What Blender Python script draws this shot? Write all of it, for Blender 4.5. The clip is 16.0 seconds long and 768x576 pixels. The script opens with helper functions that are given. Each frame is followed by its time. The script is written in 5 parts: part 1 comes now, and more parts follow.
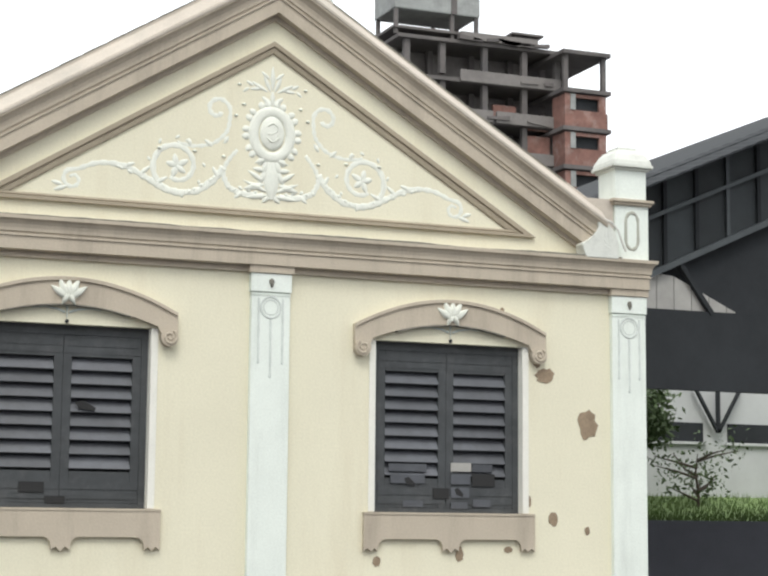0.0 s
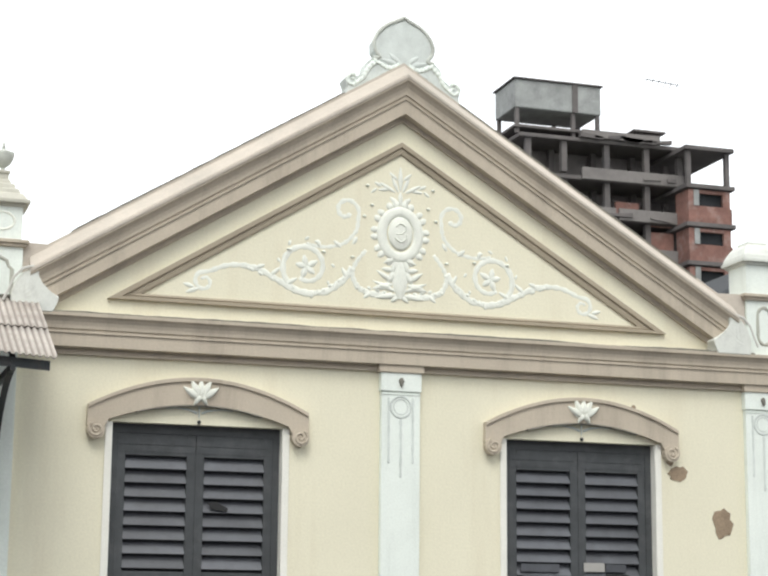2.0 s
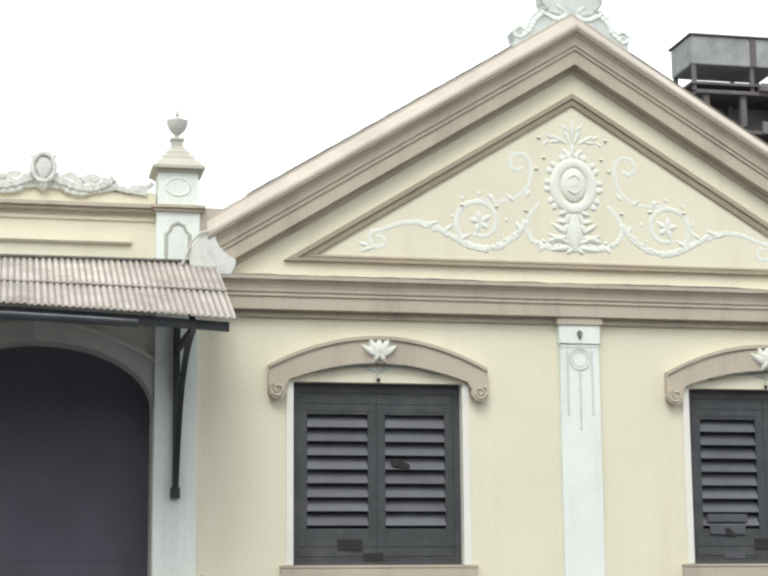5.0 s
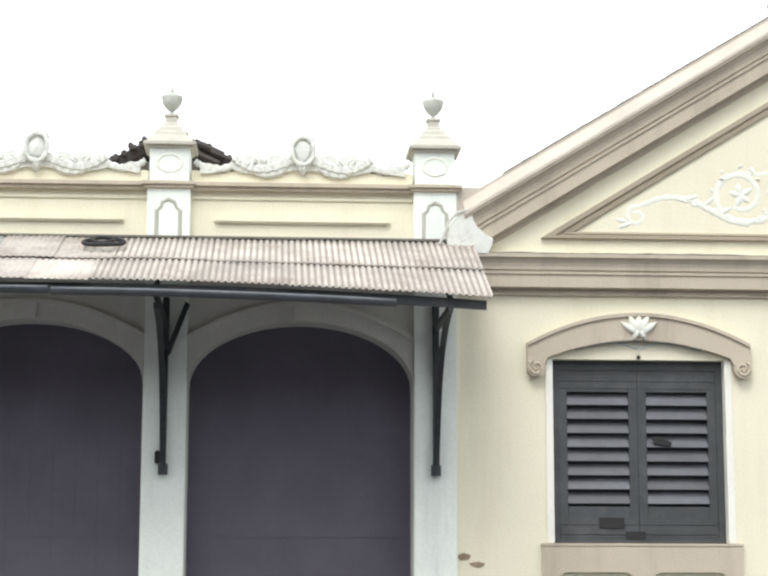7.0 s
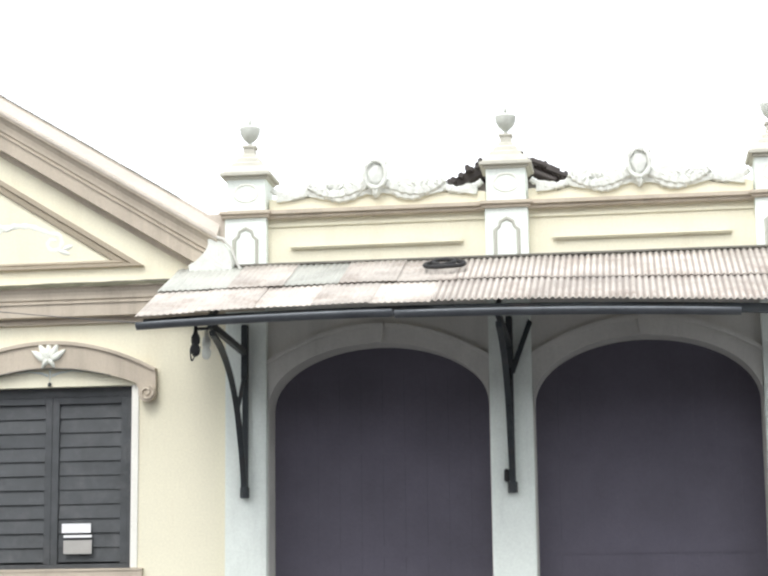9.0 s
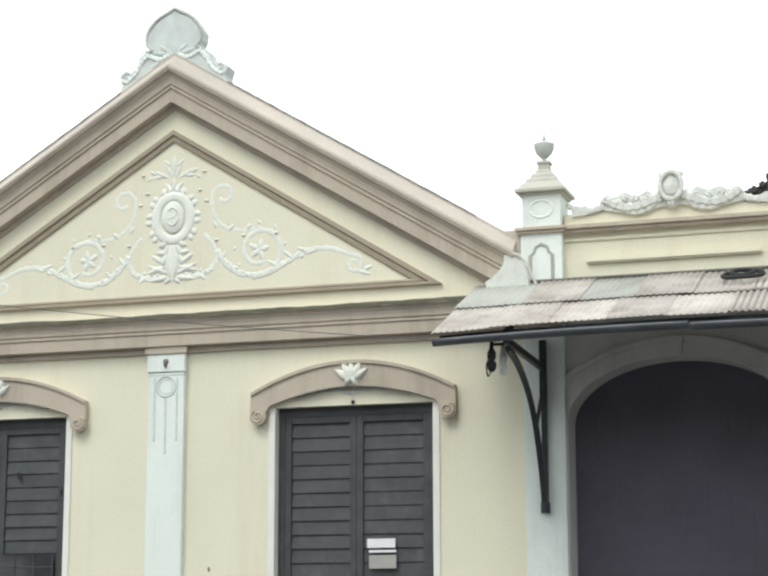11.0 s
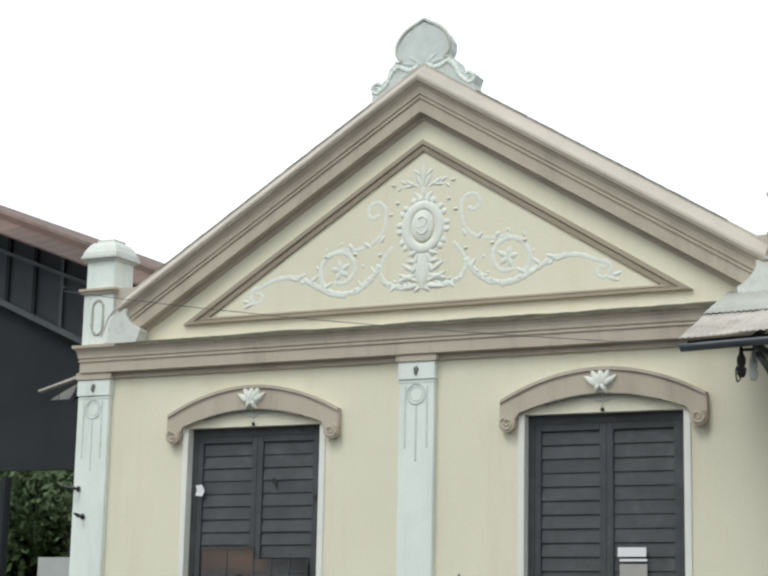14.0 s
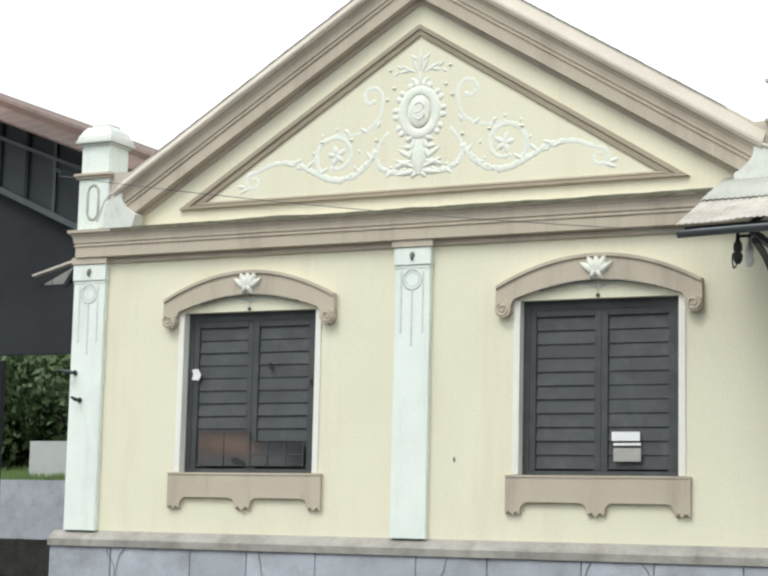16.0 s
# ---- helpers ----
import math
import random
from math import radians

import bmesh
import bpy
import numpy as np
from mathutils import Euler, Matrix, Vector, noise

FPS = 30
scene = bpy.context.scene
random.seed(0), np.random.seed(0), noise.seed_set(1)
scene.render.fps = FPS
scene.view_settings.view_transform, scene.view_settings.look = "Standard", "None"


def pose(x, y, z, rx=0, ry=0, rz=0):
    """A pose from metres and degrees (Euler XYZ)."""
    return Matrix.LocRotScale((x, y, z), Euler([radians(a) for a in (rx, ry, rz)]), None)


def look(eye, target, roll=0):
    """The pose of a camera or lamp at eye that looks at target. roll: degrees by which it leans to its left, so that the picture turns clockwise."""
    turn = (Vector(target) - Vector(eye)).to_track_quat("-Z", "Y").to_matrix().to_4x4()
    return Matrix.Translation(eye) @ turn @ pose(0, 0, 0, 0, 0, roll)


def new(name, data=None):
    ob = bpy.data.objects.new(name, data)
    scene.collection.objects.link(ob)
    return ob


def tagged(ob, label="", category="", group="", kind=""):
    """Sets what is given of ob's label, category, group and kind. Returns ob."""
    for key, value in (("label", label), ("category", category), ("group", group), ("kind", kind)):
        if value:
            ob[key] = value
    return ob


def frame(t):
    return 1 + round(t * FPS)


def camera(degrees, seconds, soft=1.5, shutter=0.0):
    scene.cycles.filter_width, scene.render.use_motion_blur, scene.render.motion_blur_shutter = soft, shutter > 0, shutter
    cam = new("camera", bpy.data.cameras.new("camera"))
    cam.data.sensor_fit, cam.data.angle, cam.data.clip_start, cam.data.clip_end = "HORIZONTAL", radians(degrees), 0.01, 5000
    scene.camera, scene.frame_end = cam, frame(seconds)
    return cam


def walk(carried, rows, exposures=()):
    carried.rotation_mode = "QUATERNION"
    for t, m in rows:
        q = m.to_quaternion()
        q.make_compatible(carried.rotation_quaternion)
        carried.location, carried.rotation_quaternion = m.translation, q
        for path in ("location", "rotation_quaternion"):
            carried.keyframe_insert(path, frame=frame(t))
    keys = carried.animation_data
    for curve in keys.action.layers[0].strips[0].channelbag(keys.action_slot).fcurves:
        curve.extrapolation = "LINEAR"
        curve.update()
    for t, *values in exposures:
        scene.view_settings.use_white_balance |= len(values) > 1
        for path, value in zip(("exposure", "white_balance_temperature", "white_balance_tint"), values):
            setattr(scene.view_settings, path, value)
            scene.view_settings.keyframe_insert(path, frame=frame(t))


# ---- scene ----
cam = camera(24.1, 16.0, soft=2.4)
PATH = [
    (0, (0.926, -16.848, 1.788), (1.667, -15.01, 2.057), 0.5),
    (0.5, (0.91, -16.852, 1.787), (1.61, -15.002, 2.083), 0.3),
    (1, (0.897, -16.851, 1.786), (1.558, -14.987, 2.085), 0.4),
    (1.5, (0.881, -16.837, 1.785), (1.515, -14.972, 2.127), 0.2),
    (2, (0.866, -16.832, 1.782), (1.472, -14.963, 2.159), 0.5),
    (2.5, (0.865, -16.823, 1.778), (1.457, -14.953, 2.168), 0.8),
    (3, (0.874, -16.816, 1.772), (1.455, -14.942, 2.162), 0.2),
    (3.2, (0.878, -16.816, 1.768), (1.449, -14.941, 2.166), -0.1),
    (5.3, (0.946, -16.816, 1.639), (1.308, -14.879, 1.978), -0.2),
    (5.5, (0.953, -16.819, 1.635), (1.278, -14.875, 1.975), 0.0),
    (6, (0.971, -16.831, 1.628), (1.236, -14.876, 1.958), 0.1),
    (6.5, (0.993, -16.835, 1.622), (1.198, -14.872, 1.945), 0.1),
    (7, (1.013, -16.843, 1.616), (1.134, -14.873, 1.94), 0.1),
    (7.5, (1.028, -16.842, 1.611), (1.06, -14.87, 1.942), -0.3),
    (8, (1.037, -16.858, 1.604), (0.97, -14.888, 1.941), -0.1),
    (8.5, (1.047, -16.853, 1.597), (0.876, -14.891, 1.94), -0.4),
    (9, (1.064, -16.833, 1.592), (0.802, -14.881, 1.939), -0.7),
    (9.5, (1.097, -16.835, 1.585), (0.747, -14.898, 1.937), -0.4),
    (10, (1.15, -16.848, 1.576), (0.723, -14.927, 1.932), -0.2),
    (10.2, (1.176, -16.845, 1.573), (0.712, -14.932, 1.93), -0.2),
    (12.3, (1.515, -16.748, 1.458), (0.732, -14.953, 1.865), 0.1),
    (12.5, (1.533, -16.737, 1.454), (0.734, -14.95, 1.864), 0.1),
    (13, (1.551, -16.712, 1.446), (0.73, -14.936, 1.858), 0.5),
    (13.5, (1.545, -16.692, 1.44), (0.691, -14.929, 1.843), 1.0),
    (14, (1.542, -16.699, 1.434), (0.654, -14.95, 1.822), 1.2),
    (14.5, (1.536, -16.719, 1.429), (0.619, -14.979, 1.793), 1.8),
    (15, (1.53, -16.741, 1.425), (0.635, -14.983, 1.756), 1.7),
    (15.5, (1.508, -16.754, 1.421), (0.627, -14.984, 1.72), 1.8),
    (16, (1.476, -16.76, 1.418), (0.593, -14.985, 1.682), 1.3),
]

# ---- light ----
EXPOSURES = [(0.0, 0.31, 6500, 9), (3.0, 0.34, 6500, 9), (5.5, 0.38, 6440, 9), (7.0, 0.6, 6430, 10), (8.0, 0.8, 6380, 11), (8.5, 1.1, 6380, 11), (9.0, 0.78, 6380, 11), (10.0, 0.5, 6400, 9),
             (12.3, -0.02, 6260, 6), (14.5, 0.03, 6260, 6), (15.0, 0.29, 6290, 6), (15.5, 0.32, 6320, 6), (16.0, 0.38, 6380, 6)]
walk(cam, [(t, look(eye, target, roll)) for t, eye, target, roll in PATH], EXPOSURES)

world = bpy.data.worlds.new("overcast_sky")
world.use_nodes = True
scene.world = world
wt = world.node_tree
bg = wt.nodes["Background"]
sky = wt.nodes.new("ShaderNodeTexSky")
sky.sky_type, sky.sun_disc = "NISHITA", False
sky.sun_elevation, sky.sun_rotation = radians(52), radians(200)
sky.dust_density = 4.0
haze = wt.nodes.new("ShaderNodeMix")
haze.data_type = "RGBA"
haze.inputs[0].default_value = 0.86
haze.inputs[7].default_value = (13.6, 13.9, 14.2, 1)
wt.links.new(sky.outputs[0], haze.inputs[6])
wt.links.new(haze.outputs[2], bg.inputs[0])
bg.inputs[1].default_value = 0.1
sun = new("sun", bpy.data.lights.new("sun", "SUN"))
sun.data.energy, sun.data.angle, sun.data.color = 1.3, radians(25), (1.0, 0.985, 0.95)
sun.matrix_world = look((-8, -22, 34), (0, 0, 0))

# ---- materials ----
def material(name, base, rough=0.8, metal=0.0, vary=0.15, scale=1.5, bump=0.2, grain=60.0, stain=None, stain_amount=0.0, stain_scale=0.6, piece=0.0, streak=False):
    """A surface with broad tone variation, fine grain, optional stains and a tone of its own for each piece."""
    m = bpy.data.materials.new(name)
    m.use_nodes = True
    nt = m.node_tree
    n, l = nt.nodes, nt.links
    b = n["Principled BSDF"]
    b.inputs["Roughness"].default_value, b.inputs["Metallic"].default_value = rough, metal
    co = n.new("ShaderNodeTexCoord")
    big = n.new("ShaderNodeTexNoise")
    big.inputs["Scale"].default_value, big.inputs["Detail"].default_value, big.inputs["Roughness"].default_value = scale, 6, 0.65
    fine = n.new("ShaderNodeTexNoise")
    fine.inputs["Scale"].default_value, fine.inputs["Detail"].default_value = grain, 4
    l.new(co.outputs["Object"], fine.inputs["Vector"])
    l.new(co.outputs["Object"], big.inputs["Vector"])
    ramp = n.new("ShaderNodeValToRGB")
    lo = [max(0.0, c * (1 - vary)) for c in base]
    hi = [min(0.95, c * (1 + vary * 0.6)) for c in base]
    ramp.color_ramp.elements[0].position, ramp.color_ramp.elements[1].position = 0.3, 0.7
    ramp.color_ramp.elements[0].color, ramp.color_ramp.elements[1].color = (*lo, 1), (*hi, 1)
    l.new(big.outputs[0], ramp.inputs[0])
    colour = ramp.outputs[0]
    if stain:
        mp = n.new("ShaderNodeMapping")
        mp.inputs["Scale"].default_value = (3.0, 3.0, 0.35) if streak else (1, 1, 1)
        l.new(co.outputs["Object"], mp.inputs[0])
        sn = n.new("ShaderNodeTexNoise")
        sn.inputs["Scale"].default_value, sn.inputs["Detail"].default_value, sn.inputs["Roughness"].default_value = stain_scale, 8, 0.7
        l.new(mp.outputs[0], sn.inputs["Vector"])
        sr = n.new("ShaderNodeMapRange")
        sr.inputs["From Min"].default_value, sr.inputs["From Max"].default_value = 0.5, 0.75
        sr.inputs["To Max"].default_value = stain_amount
        l.new(sn.outputs[0], sr.inputs[0])
        mx = n.new("ShaderNodeMix")
        mx.data_type = "RGBA"
        mx.inputs[7].default_value = (*stain, 1)
        l.new(sr.outputs[0], mx.inputs[0])
        l.new(colour, mx.inputs[6])
        colour = mx.outputs[2]
    gr = n.new("ShaderNodeMapRange")
    gr.inputs["To Min"].default_value, gr.inputs["To Max"].default_value = 0.9, 1.1
    l.new(fine.outputs[0], gr.inputs[0])
    gm = n.new("ShaderNodeMix")
    gm.data_type, gm.blend_type = "RGBA", "MULTIPLY"
    gm.inputs[0].default_value = 1.0
    l.new(colour, gm.inputs[6])
    l.new(gr.outputs[0], gm.inputs[7])
    colour = gm.outputs[2]
    if piece:
        oi = n.new("ShaderNodeObjectInfo")
        pr = n.new("ShaderNodeMapRange")
        pr.inputs["To Min"].default_value, pr.inputs["To Max"].default_value = 1 - piece, 1 + piece
        l.new(oi.outputs["Random"], pr.inputs[0])
        pm = n.new("ShaderNodeMix")
        pm.data_type, pm.blend_type = "RGBA", "MULTIPLY"
        pm.inputs[0].default_value = 1.0
        l.new(colour, pm.inputs[6])
        l.new(pr.outputs[0], pm.inputs[7])
        colour = pm.outputs[2]
    l.new(colour, b.inputs["Base Color"])
    if bump:
        bp = n.new("ShaderNodeBump")
        bp.inputs["Strength"].default_value, bp.inputs["Distance"].default_value = bump, 0.01
        l.new(fine.outputs[0], bp.inputs["Height"])
        l.new(bp.outputs[0], b.inputs["Normal"])
    return m


CREAM = material("cream_limewash", (0.775, 0.738, 0.570), 0.9, vary=0.05, scale=0.5, bump=0.15, grain=45, stain=(0.55, 0.46, 0.31), stain_amount=0.3, stain_scale=0.7, streak=True)
WHITE = material("white_limewash", (0.79, 0.84, 0.775), 0.9, vary=0.07, scale=1.2, grain=50, stain=(0.45, 0.48, 0.44), stain_amount=0.4, stain_scale=1.1, streak=True)
RELIEF = material("white_stucco_relief", (0.79, 0.805, 0.715), 0.9, vary=0.07, scale=6, grain=90, stain=(0.6, 0.63, 0.58), stain_amount=0.35, stain_scale=5)
COPING = material("weathered_coping", (0.53, 0.475, 0.405), 0.95, vary=0.12, scale=1.5, grain=40, stain=(0.40, 0.38, 0.33), stain_amount=0.6, stain_scale=1.2)
TAUPE = material("taupe_paint", (0.51, 0.445, 0.352), 0.85, vary=0.1, scale=0.8, grain=45, stain=(0.24, 0.20, 0.16), stain_amount=0.5, stain_scale=1.0, streak=True)
GABLELINE = material("olive_brown_line", (0.39, 0.335, 0.25), 0.9, vary=0.15, scale=1.0, grain=45)
PALEGREY = material("pale_grey_stucco", (0.63, 0.67, 0.63), 0.95, vary=0.15, scale=5, grain=70)
GREYRELIEF = material("greyed_stucco", (0.58, 0.60, 0.54), 0.95, vary=0.2, scale=5, grain=70, stain=(0.25, 0.25, 0.22), stain_amount=0.7, stain_scale=4)
SHUTTER = material("slate_shutter_paint", (0.056, 0.061, 0.064), 0.55, vary=0.25, scale=4, grain=80, stain=(0.14, 0.14, 0.14), stain_amount=0.4, stain_scale=5)
SLAT = material("grey_slat_paint", (0.086, 0.091, 0.102), 0.45, vary=0.25, scale=3, grain=70, stain=(0.05, 0.05, 0.05), stain_amount=0.5, stain_scale=5, piece=0.25)
GREYWASH = material("shade_grey_limewash", (0.57, 0.56, 0.515), 0.92, vary=0.12, scale=0.8, grain=45, stain=(0.36, 0.36, 0.33), stain_amount=0.5, stain_scale=1.0, streak=True)
DOOR = material("dark_plank_door", (0.106, 0.097, 0.124), 0.7, vary=0.2, scale=1.2, grain=40)
SHEET = material("weathered_fibre_cement", (0.485, 0.445, 0.395), 0.9, vary=0.3, scale=2.2, grain=40, stain=(0.25, 0.20, 0.165), stain_amount=0.9, stain_scale=2.4, piece=0.2)
SHEET_GREY = material("greyed_fibre_cement", (0.42, 0.425, 0.38), 0.92, vary=0.3, scale=2.0, grain=40, stain=(0.22, 0.21, 0.18), stain_amount=0.7, stain_scale=2.0, piece=0.1)
IRON = material("dark_painted_iron", (0.035, 0.042, 0.045), 0.5, metal=0.3, vary=0.3, scale=8, stain=(0.12, 0.07, 0.05), stain_amount=0.3, stain_scale=6)
GUTTER = material("grey_zinc_gutter", (0.14, 0.15, 0.16), 0.6, metal=0.6, vary=0.25, scale=3)
STONE = material("blue_grey_plinth_stone", (0.42, 0.44, 0.48), 0.85, vary=0.2, scale=1.4, grain=35, stain=(0.15, 0.15, 0.16), stain_amount=0.6, stain_scale=1.5, piece=0.1)
LEDGE = material("dirty_ledge_mortar", (0.34, 0.32, 0.29), 0.95, vary=0.3, scale=3, grain=30, stain=(0.16, 0.14, 0.11), stain_amount=0.7, stain_scale=2.5)
RAW = material("exposed_brown_render", (0.31, 0.235, 0.16), 0.95, vary=0.3, scale=9, grain=60, bump=0.6)
TILE = material("old_clay_tile", (0.085, 0.075, 0.07), 0.9, vary=0.35, scale=3, grain=40, stain=(0.06, 0.06, 0.055), stain_amount=0.9, stain_scale=2)
DARKGREY = material("dark_grey_line", (0.20, 0.19, 0.16), 0.95, vary=0.3, scale=6)
PAPER = material("white_paper", (0.8, 0.8, 0.8), 0.8, vary=0.05, scale=8)
CONCRETE = material("weathered_concrete", (0.135, 0.123, 0.118), 0.95, vary=0.3, scale=0.3, grain=6, stain=(0.06, 0.06, 0.065), stain_amount=0.8, stain_scale=0.25)
BRICK = material("hollow_red_brick", (0.20, 0.105, 0.085), 0.95, vary=0.35, scale=0.9, grain=5, stain=(0.30, 0.24, 0.22), stain_amount=0.8, stain_scale=0.8, piece=0.2)
ROOFTILE = material("orange_roof_tile", (0.60, 0.38, 0.25), 0.9, vary=0.3, scale=1.2)
WIRE = material("grey_wire", (0.10, 0.10, 0.10), 0.6)
# near-black that holds the shade inside the open shed, also used for dark parts
SHEDDARK = material("shed_and_shade_dark", (0.022, 0.025, 0.028), 0.95, vary=0.3, scale=0.8, grain=20)
STEEL = material("grey_steel_truss", (0.08, 0.09, 0.095), 0.6, metal=0.3, vary=0.2, scale=3)
RUST = material("rusty_roof_sheet", (0.12, 0.078, 0.063), 0.85, vary=0.3, scale=0.8, grain=20, stain=(0.09, 0.07, 0.06), stain_amount=0.8, stain_scale=1.3, piece=0.3)
GLASS = material("dusty_glazing", (0.37, 0.36, 0.335), 0.3, vary=0.2, scale=1.5, piece=0.2)
GRASS = material("grass", (0.15, 0.22, 0.075), 0.95, vary=0.4, scale=2, grain=30)
LEAF = material("tree_leaf", (0.085, 0.13, 0.05), 0.7, vary=0.4, scale=3, grain=20)
BARK = material("bark", (0.08, 0.065, 0.05), 0.95, vary=0.3, scale=6)
ASPHALT = material("asphalt", (0.10, 0.10, 0.105), 0.9, vary=0.2, scale=0.4, grain=50)
WALLWHITE = material("far_white_wall", (0.50, 0.51, 0.50), 0.9, vary=0.12, scale=0.5)
RUBBER = material("black_rubber", (0.02, 0.02, 0.02), 0.8, vary=0.2)
PANE = material("dark_window_glass", (0.03, 0.032, 0.036), 0.06, vary=0.2, scale=2, bump=0.0)
# gable panes darkened in colour for the dim shed behind them
PANE_DIM = material("dimmed_gable_glass", (0.032, 0.038, 0.041), 0.7, vary=0.3, scale=1.5, piece=0.3)
TANK = material("pale_tank_concrete", (0.30, 0.31, 0.30), 0.95, vary=0.25, scale=0.5, grain=6, stain=(0.12, 0.12, 0.12), stain_amount=0.7, stain_scale=0.6)
PANE.node_tree.nodes["Principled BSDF"].inputs["IOR"].default_value = 3.0
JAMB = material("white_jamb_plaster", (0.80, 0.79, 0.715), 0.9, vary=0.06, scale=3, grain=60)
BANKWALL = material("shade_dark_wall_paint", (0.20, 0.205, 0.235), 0.85, vary=0.12, scale=0.5, grain=20)
BAND = material("stained_concrete_band", (0.205, 0.19, 0.18), 0.95, vary=0.3, scale=0.4, grain=6, stain=(0.09, 0.085, 0.08), stain_amount=0.8, stain_scale=0.4)
CREST = material("pale_crest_stucco", (0.70, 0.715, 0.655), 0.95, vary=0.14, scale=5, grain=70, stain=(0.34, 0.34, 0.31), stain_amount=0.6, stain_scale=5)
CAP = material("weathered_cap_plaster", (0.55, 0.535, 0.455), 0.95, vary=0.15, scale=3, grain=60, stain=(0.34, 0.33, 0.29), stain_amount=0.6, stain_scale=3)
MOSS = material("dark_moss", (0.15, 0.145, 0.095), 0.98, vary=0.3, scale=5, grain=50)
MOULD = material("grey_green_moulding", (0.43, 0.43, 0.37), 0.92, vary=0.12, scale=3, grain=50)
RIB = 0.0575                  # pitch of the awning's corrugation


def ribbed_shade(name, source, pitch, dark):
    """The same sheet with the shading of its corrugation painted dark into the valleys."""
    m = source.copy()
    m.name = name
    n, l = m.node_tree.nodes, m.node_tree.links
    b = n["Principled BSDF"]
    colour = b.inputs["Base Color"].links[0].from_socket
    co = n.new("ShaderNodeTexCoord")
    sep = n.new("ShaderNodeSeparateXYZ")
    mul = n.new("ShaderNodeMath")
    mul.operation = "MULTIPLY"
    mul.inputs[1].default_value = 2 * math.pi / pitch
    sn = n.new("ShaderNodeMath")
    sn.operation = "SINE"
    # valleys mix towards the dark tone, rib shading put into the colour
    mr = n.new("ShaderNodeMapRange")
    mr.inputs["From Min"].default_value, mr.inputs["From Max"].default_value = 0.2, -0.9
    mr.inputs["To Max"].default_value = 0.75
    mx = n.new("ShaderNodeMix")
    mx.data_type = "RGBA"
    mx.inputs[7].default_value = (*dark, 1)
    l.new(co.outputs["Object"], sep.inputs[0])
    l.new(sep.outputs[0], mul.inputs[0])
    l.new(mul.outputs[0], sn.inputs[0])
    l.new(sn.outputs[0], mr.inputs[0])
    l.new(mr.outputs[0], mx.inputs[0])
    l.new(colour, mx.inputs[6])
    l.new(mx.outputs[2], b.inputs["Base Color"])
    return m


SHEET_RIB = ribbed_shade("ribbed_fibre_cement", SHEET, RIB, (0.20, 0.17, 0.15))

# ---- mesh helpers ----
def thing(name, label, category, at=(0, 0, 0), group="", kind=""):
    ob = new(name)
    ob.location = at
    return tagged(ob, label, category, group, kind)


def part(name, bm, mat, parent=None, label="", smooth=False, at=(0, 0, 0)):
    """Links a bmesh as one mesh object under a thing or a part."""
    me = bpy.data.meshes.new(name)
    bmesh.ops.recalc_face_normals(bm, faces=bm.faces[:])
    bm.to_mesh(me)
    bm.free()
    me.materials.append(mat)
    if smooth:
        for p in me.polygons:
            p.use_smooth = True
    ob = new(name, me)
    ob.parent = parent
    ob.location = at
    return tagged(ob, label)


def box(bm, x0, x1, y0, y1, z0, z1, bevel=0.0):
    vs = [bm.verts.new(p) for p in ((x0, y0, z0), (x1, y0, z0), (x1, y1, z0), (x0, y1, z0), (x0, y0, z1), (x1, y0, z1), (x1, y1, z1), (x0, y1, z1))]
    fs = [bm.faces.new([vs[i] for i in q]) for q in ((3, 2, 1, 0), (4, 5, 6, 7), (0, 1, 5, 4), (1, 2, 6, 5), (2, 3, 7, 6), (3, 0, 4, 7))]
    if bevel:
        bmesh.ops.bevel(bm, geom=list({e for f in fs for e in f.edges}), offset=bevel, segments=2, affect="EDGES")
    return bm


def pierced(xs, zs, holes, y0, y1):
    """A wall cut by lines at xs and zs into cells; the cells in holes stay open."""
    bm = bmesh.new()
    vf = {(i, j): bm.verts.new((x, y0, z)) for i, x in enumerate(xs) for j, z in enumerate(zs)}
    vb = {(i, j): bm.verts.new((x, y1, z)) for i, x in enumerate(xs) for j, z in enumerate(zs)}
    solid = {(i, j) for i in range(len(xs) - 1) for j in range(len(zs) - 1)} - set(holes)
    for i, j in solid:
        q = ((i, j), (i + 1, j), (i + 1, j + 1), (i, j + 1))
        bm.faces.new([vf[k] for k in q])
        bm.faces.new([vb[k] for k in q][::-1])
        for a, b, near in ((q[0], q[1], (i, j - 1)), (q[1], q[2], (i + 1, j)), (q[2], q[3], (i, j + 1)), (q[3], q[0], (i - 1, j))):
            if near not in solid:
                bm.faces.new((vf[a], vb[a], vb[b], vf[b]))
    return bm


def boxes(*rows, bevel=0.0):
    bm = bmesh.new()
    for r in rows:
        box(bm, *r, bevel=bevel)
    return bm


def slab(bm, outline, y0, y1):
    """An outline in x and z, extruded from y0 to y1."""
    a = [bm.verts.new((x, y0, z)) for x, z in outline]
    b = [bm.verts.new((x, y1, z)) for x, z in outline]
    bm.faces.new(a)
    bm.faces.new(b[::-1])
    k = len(a)
    for i in range(k):
        bm.faces.new((a[i], b[i], b[(i + 1) % k], a[(i + 1) % k]))
    return bm


def ring(bm, outer, inner, y0, y1):
    """A band between two open outlines of the same count."""
    return slab(bm, list(outer) + list(inner)[::-1], y0, y1)


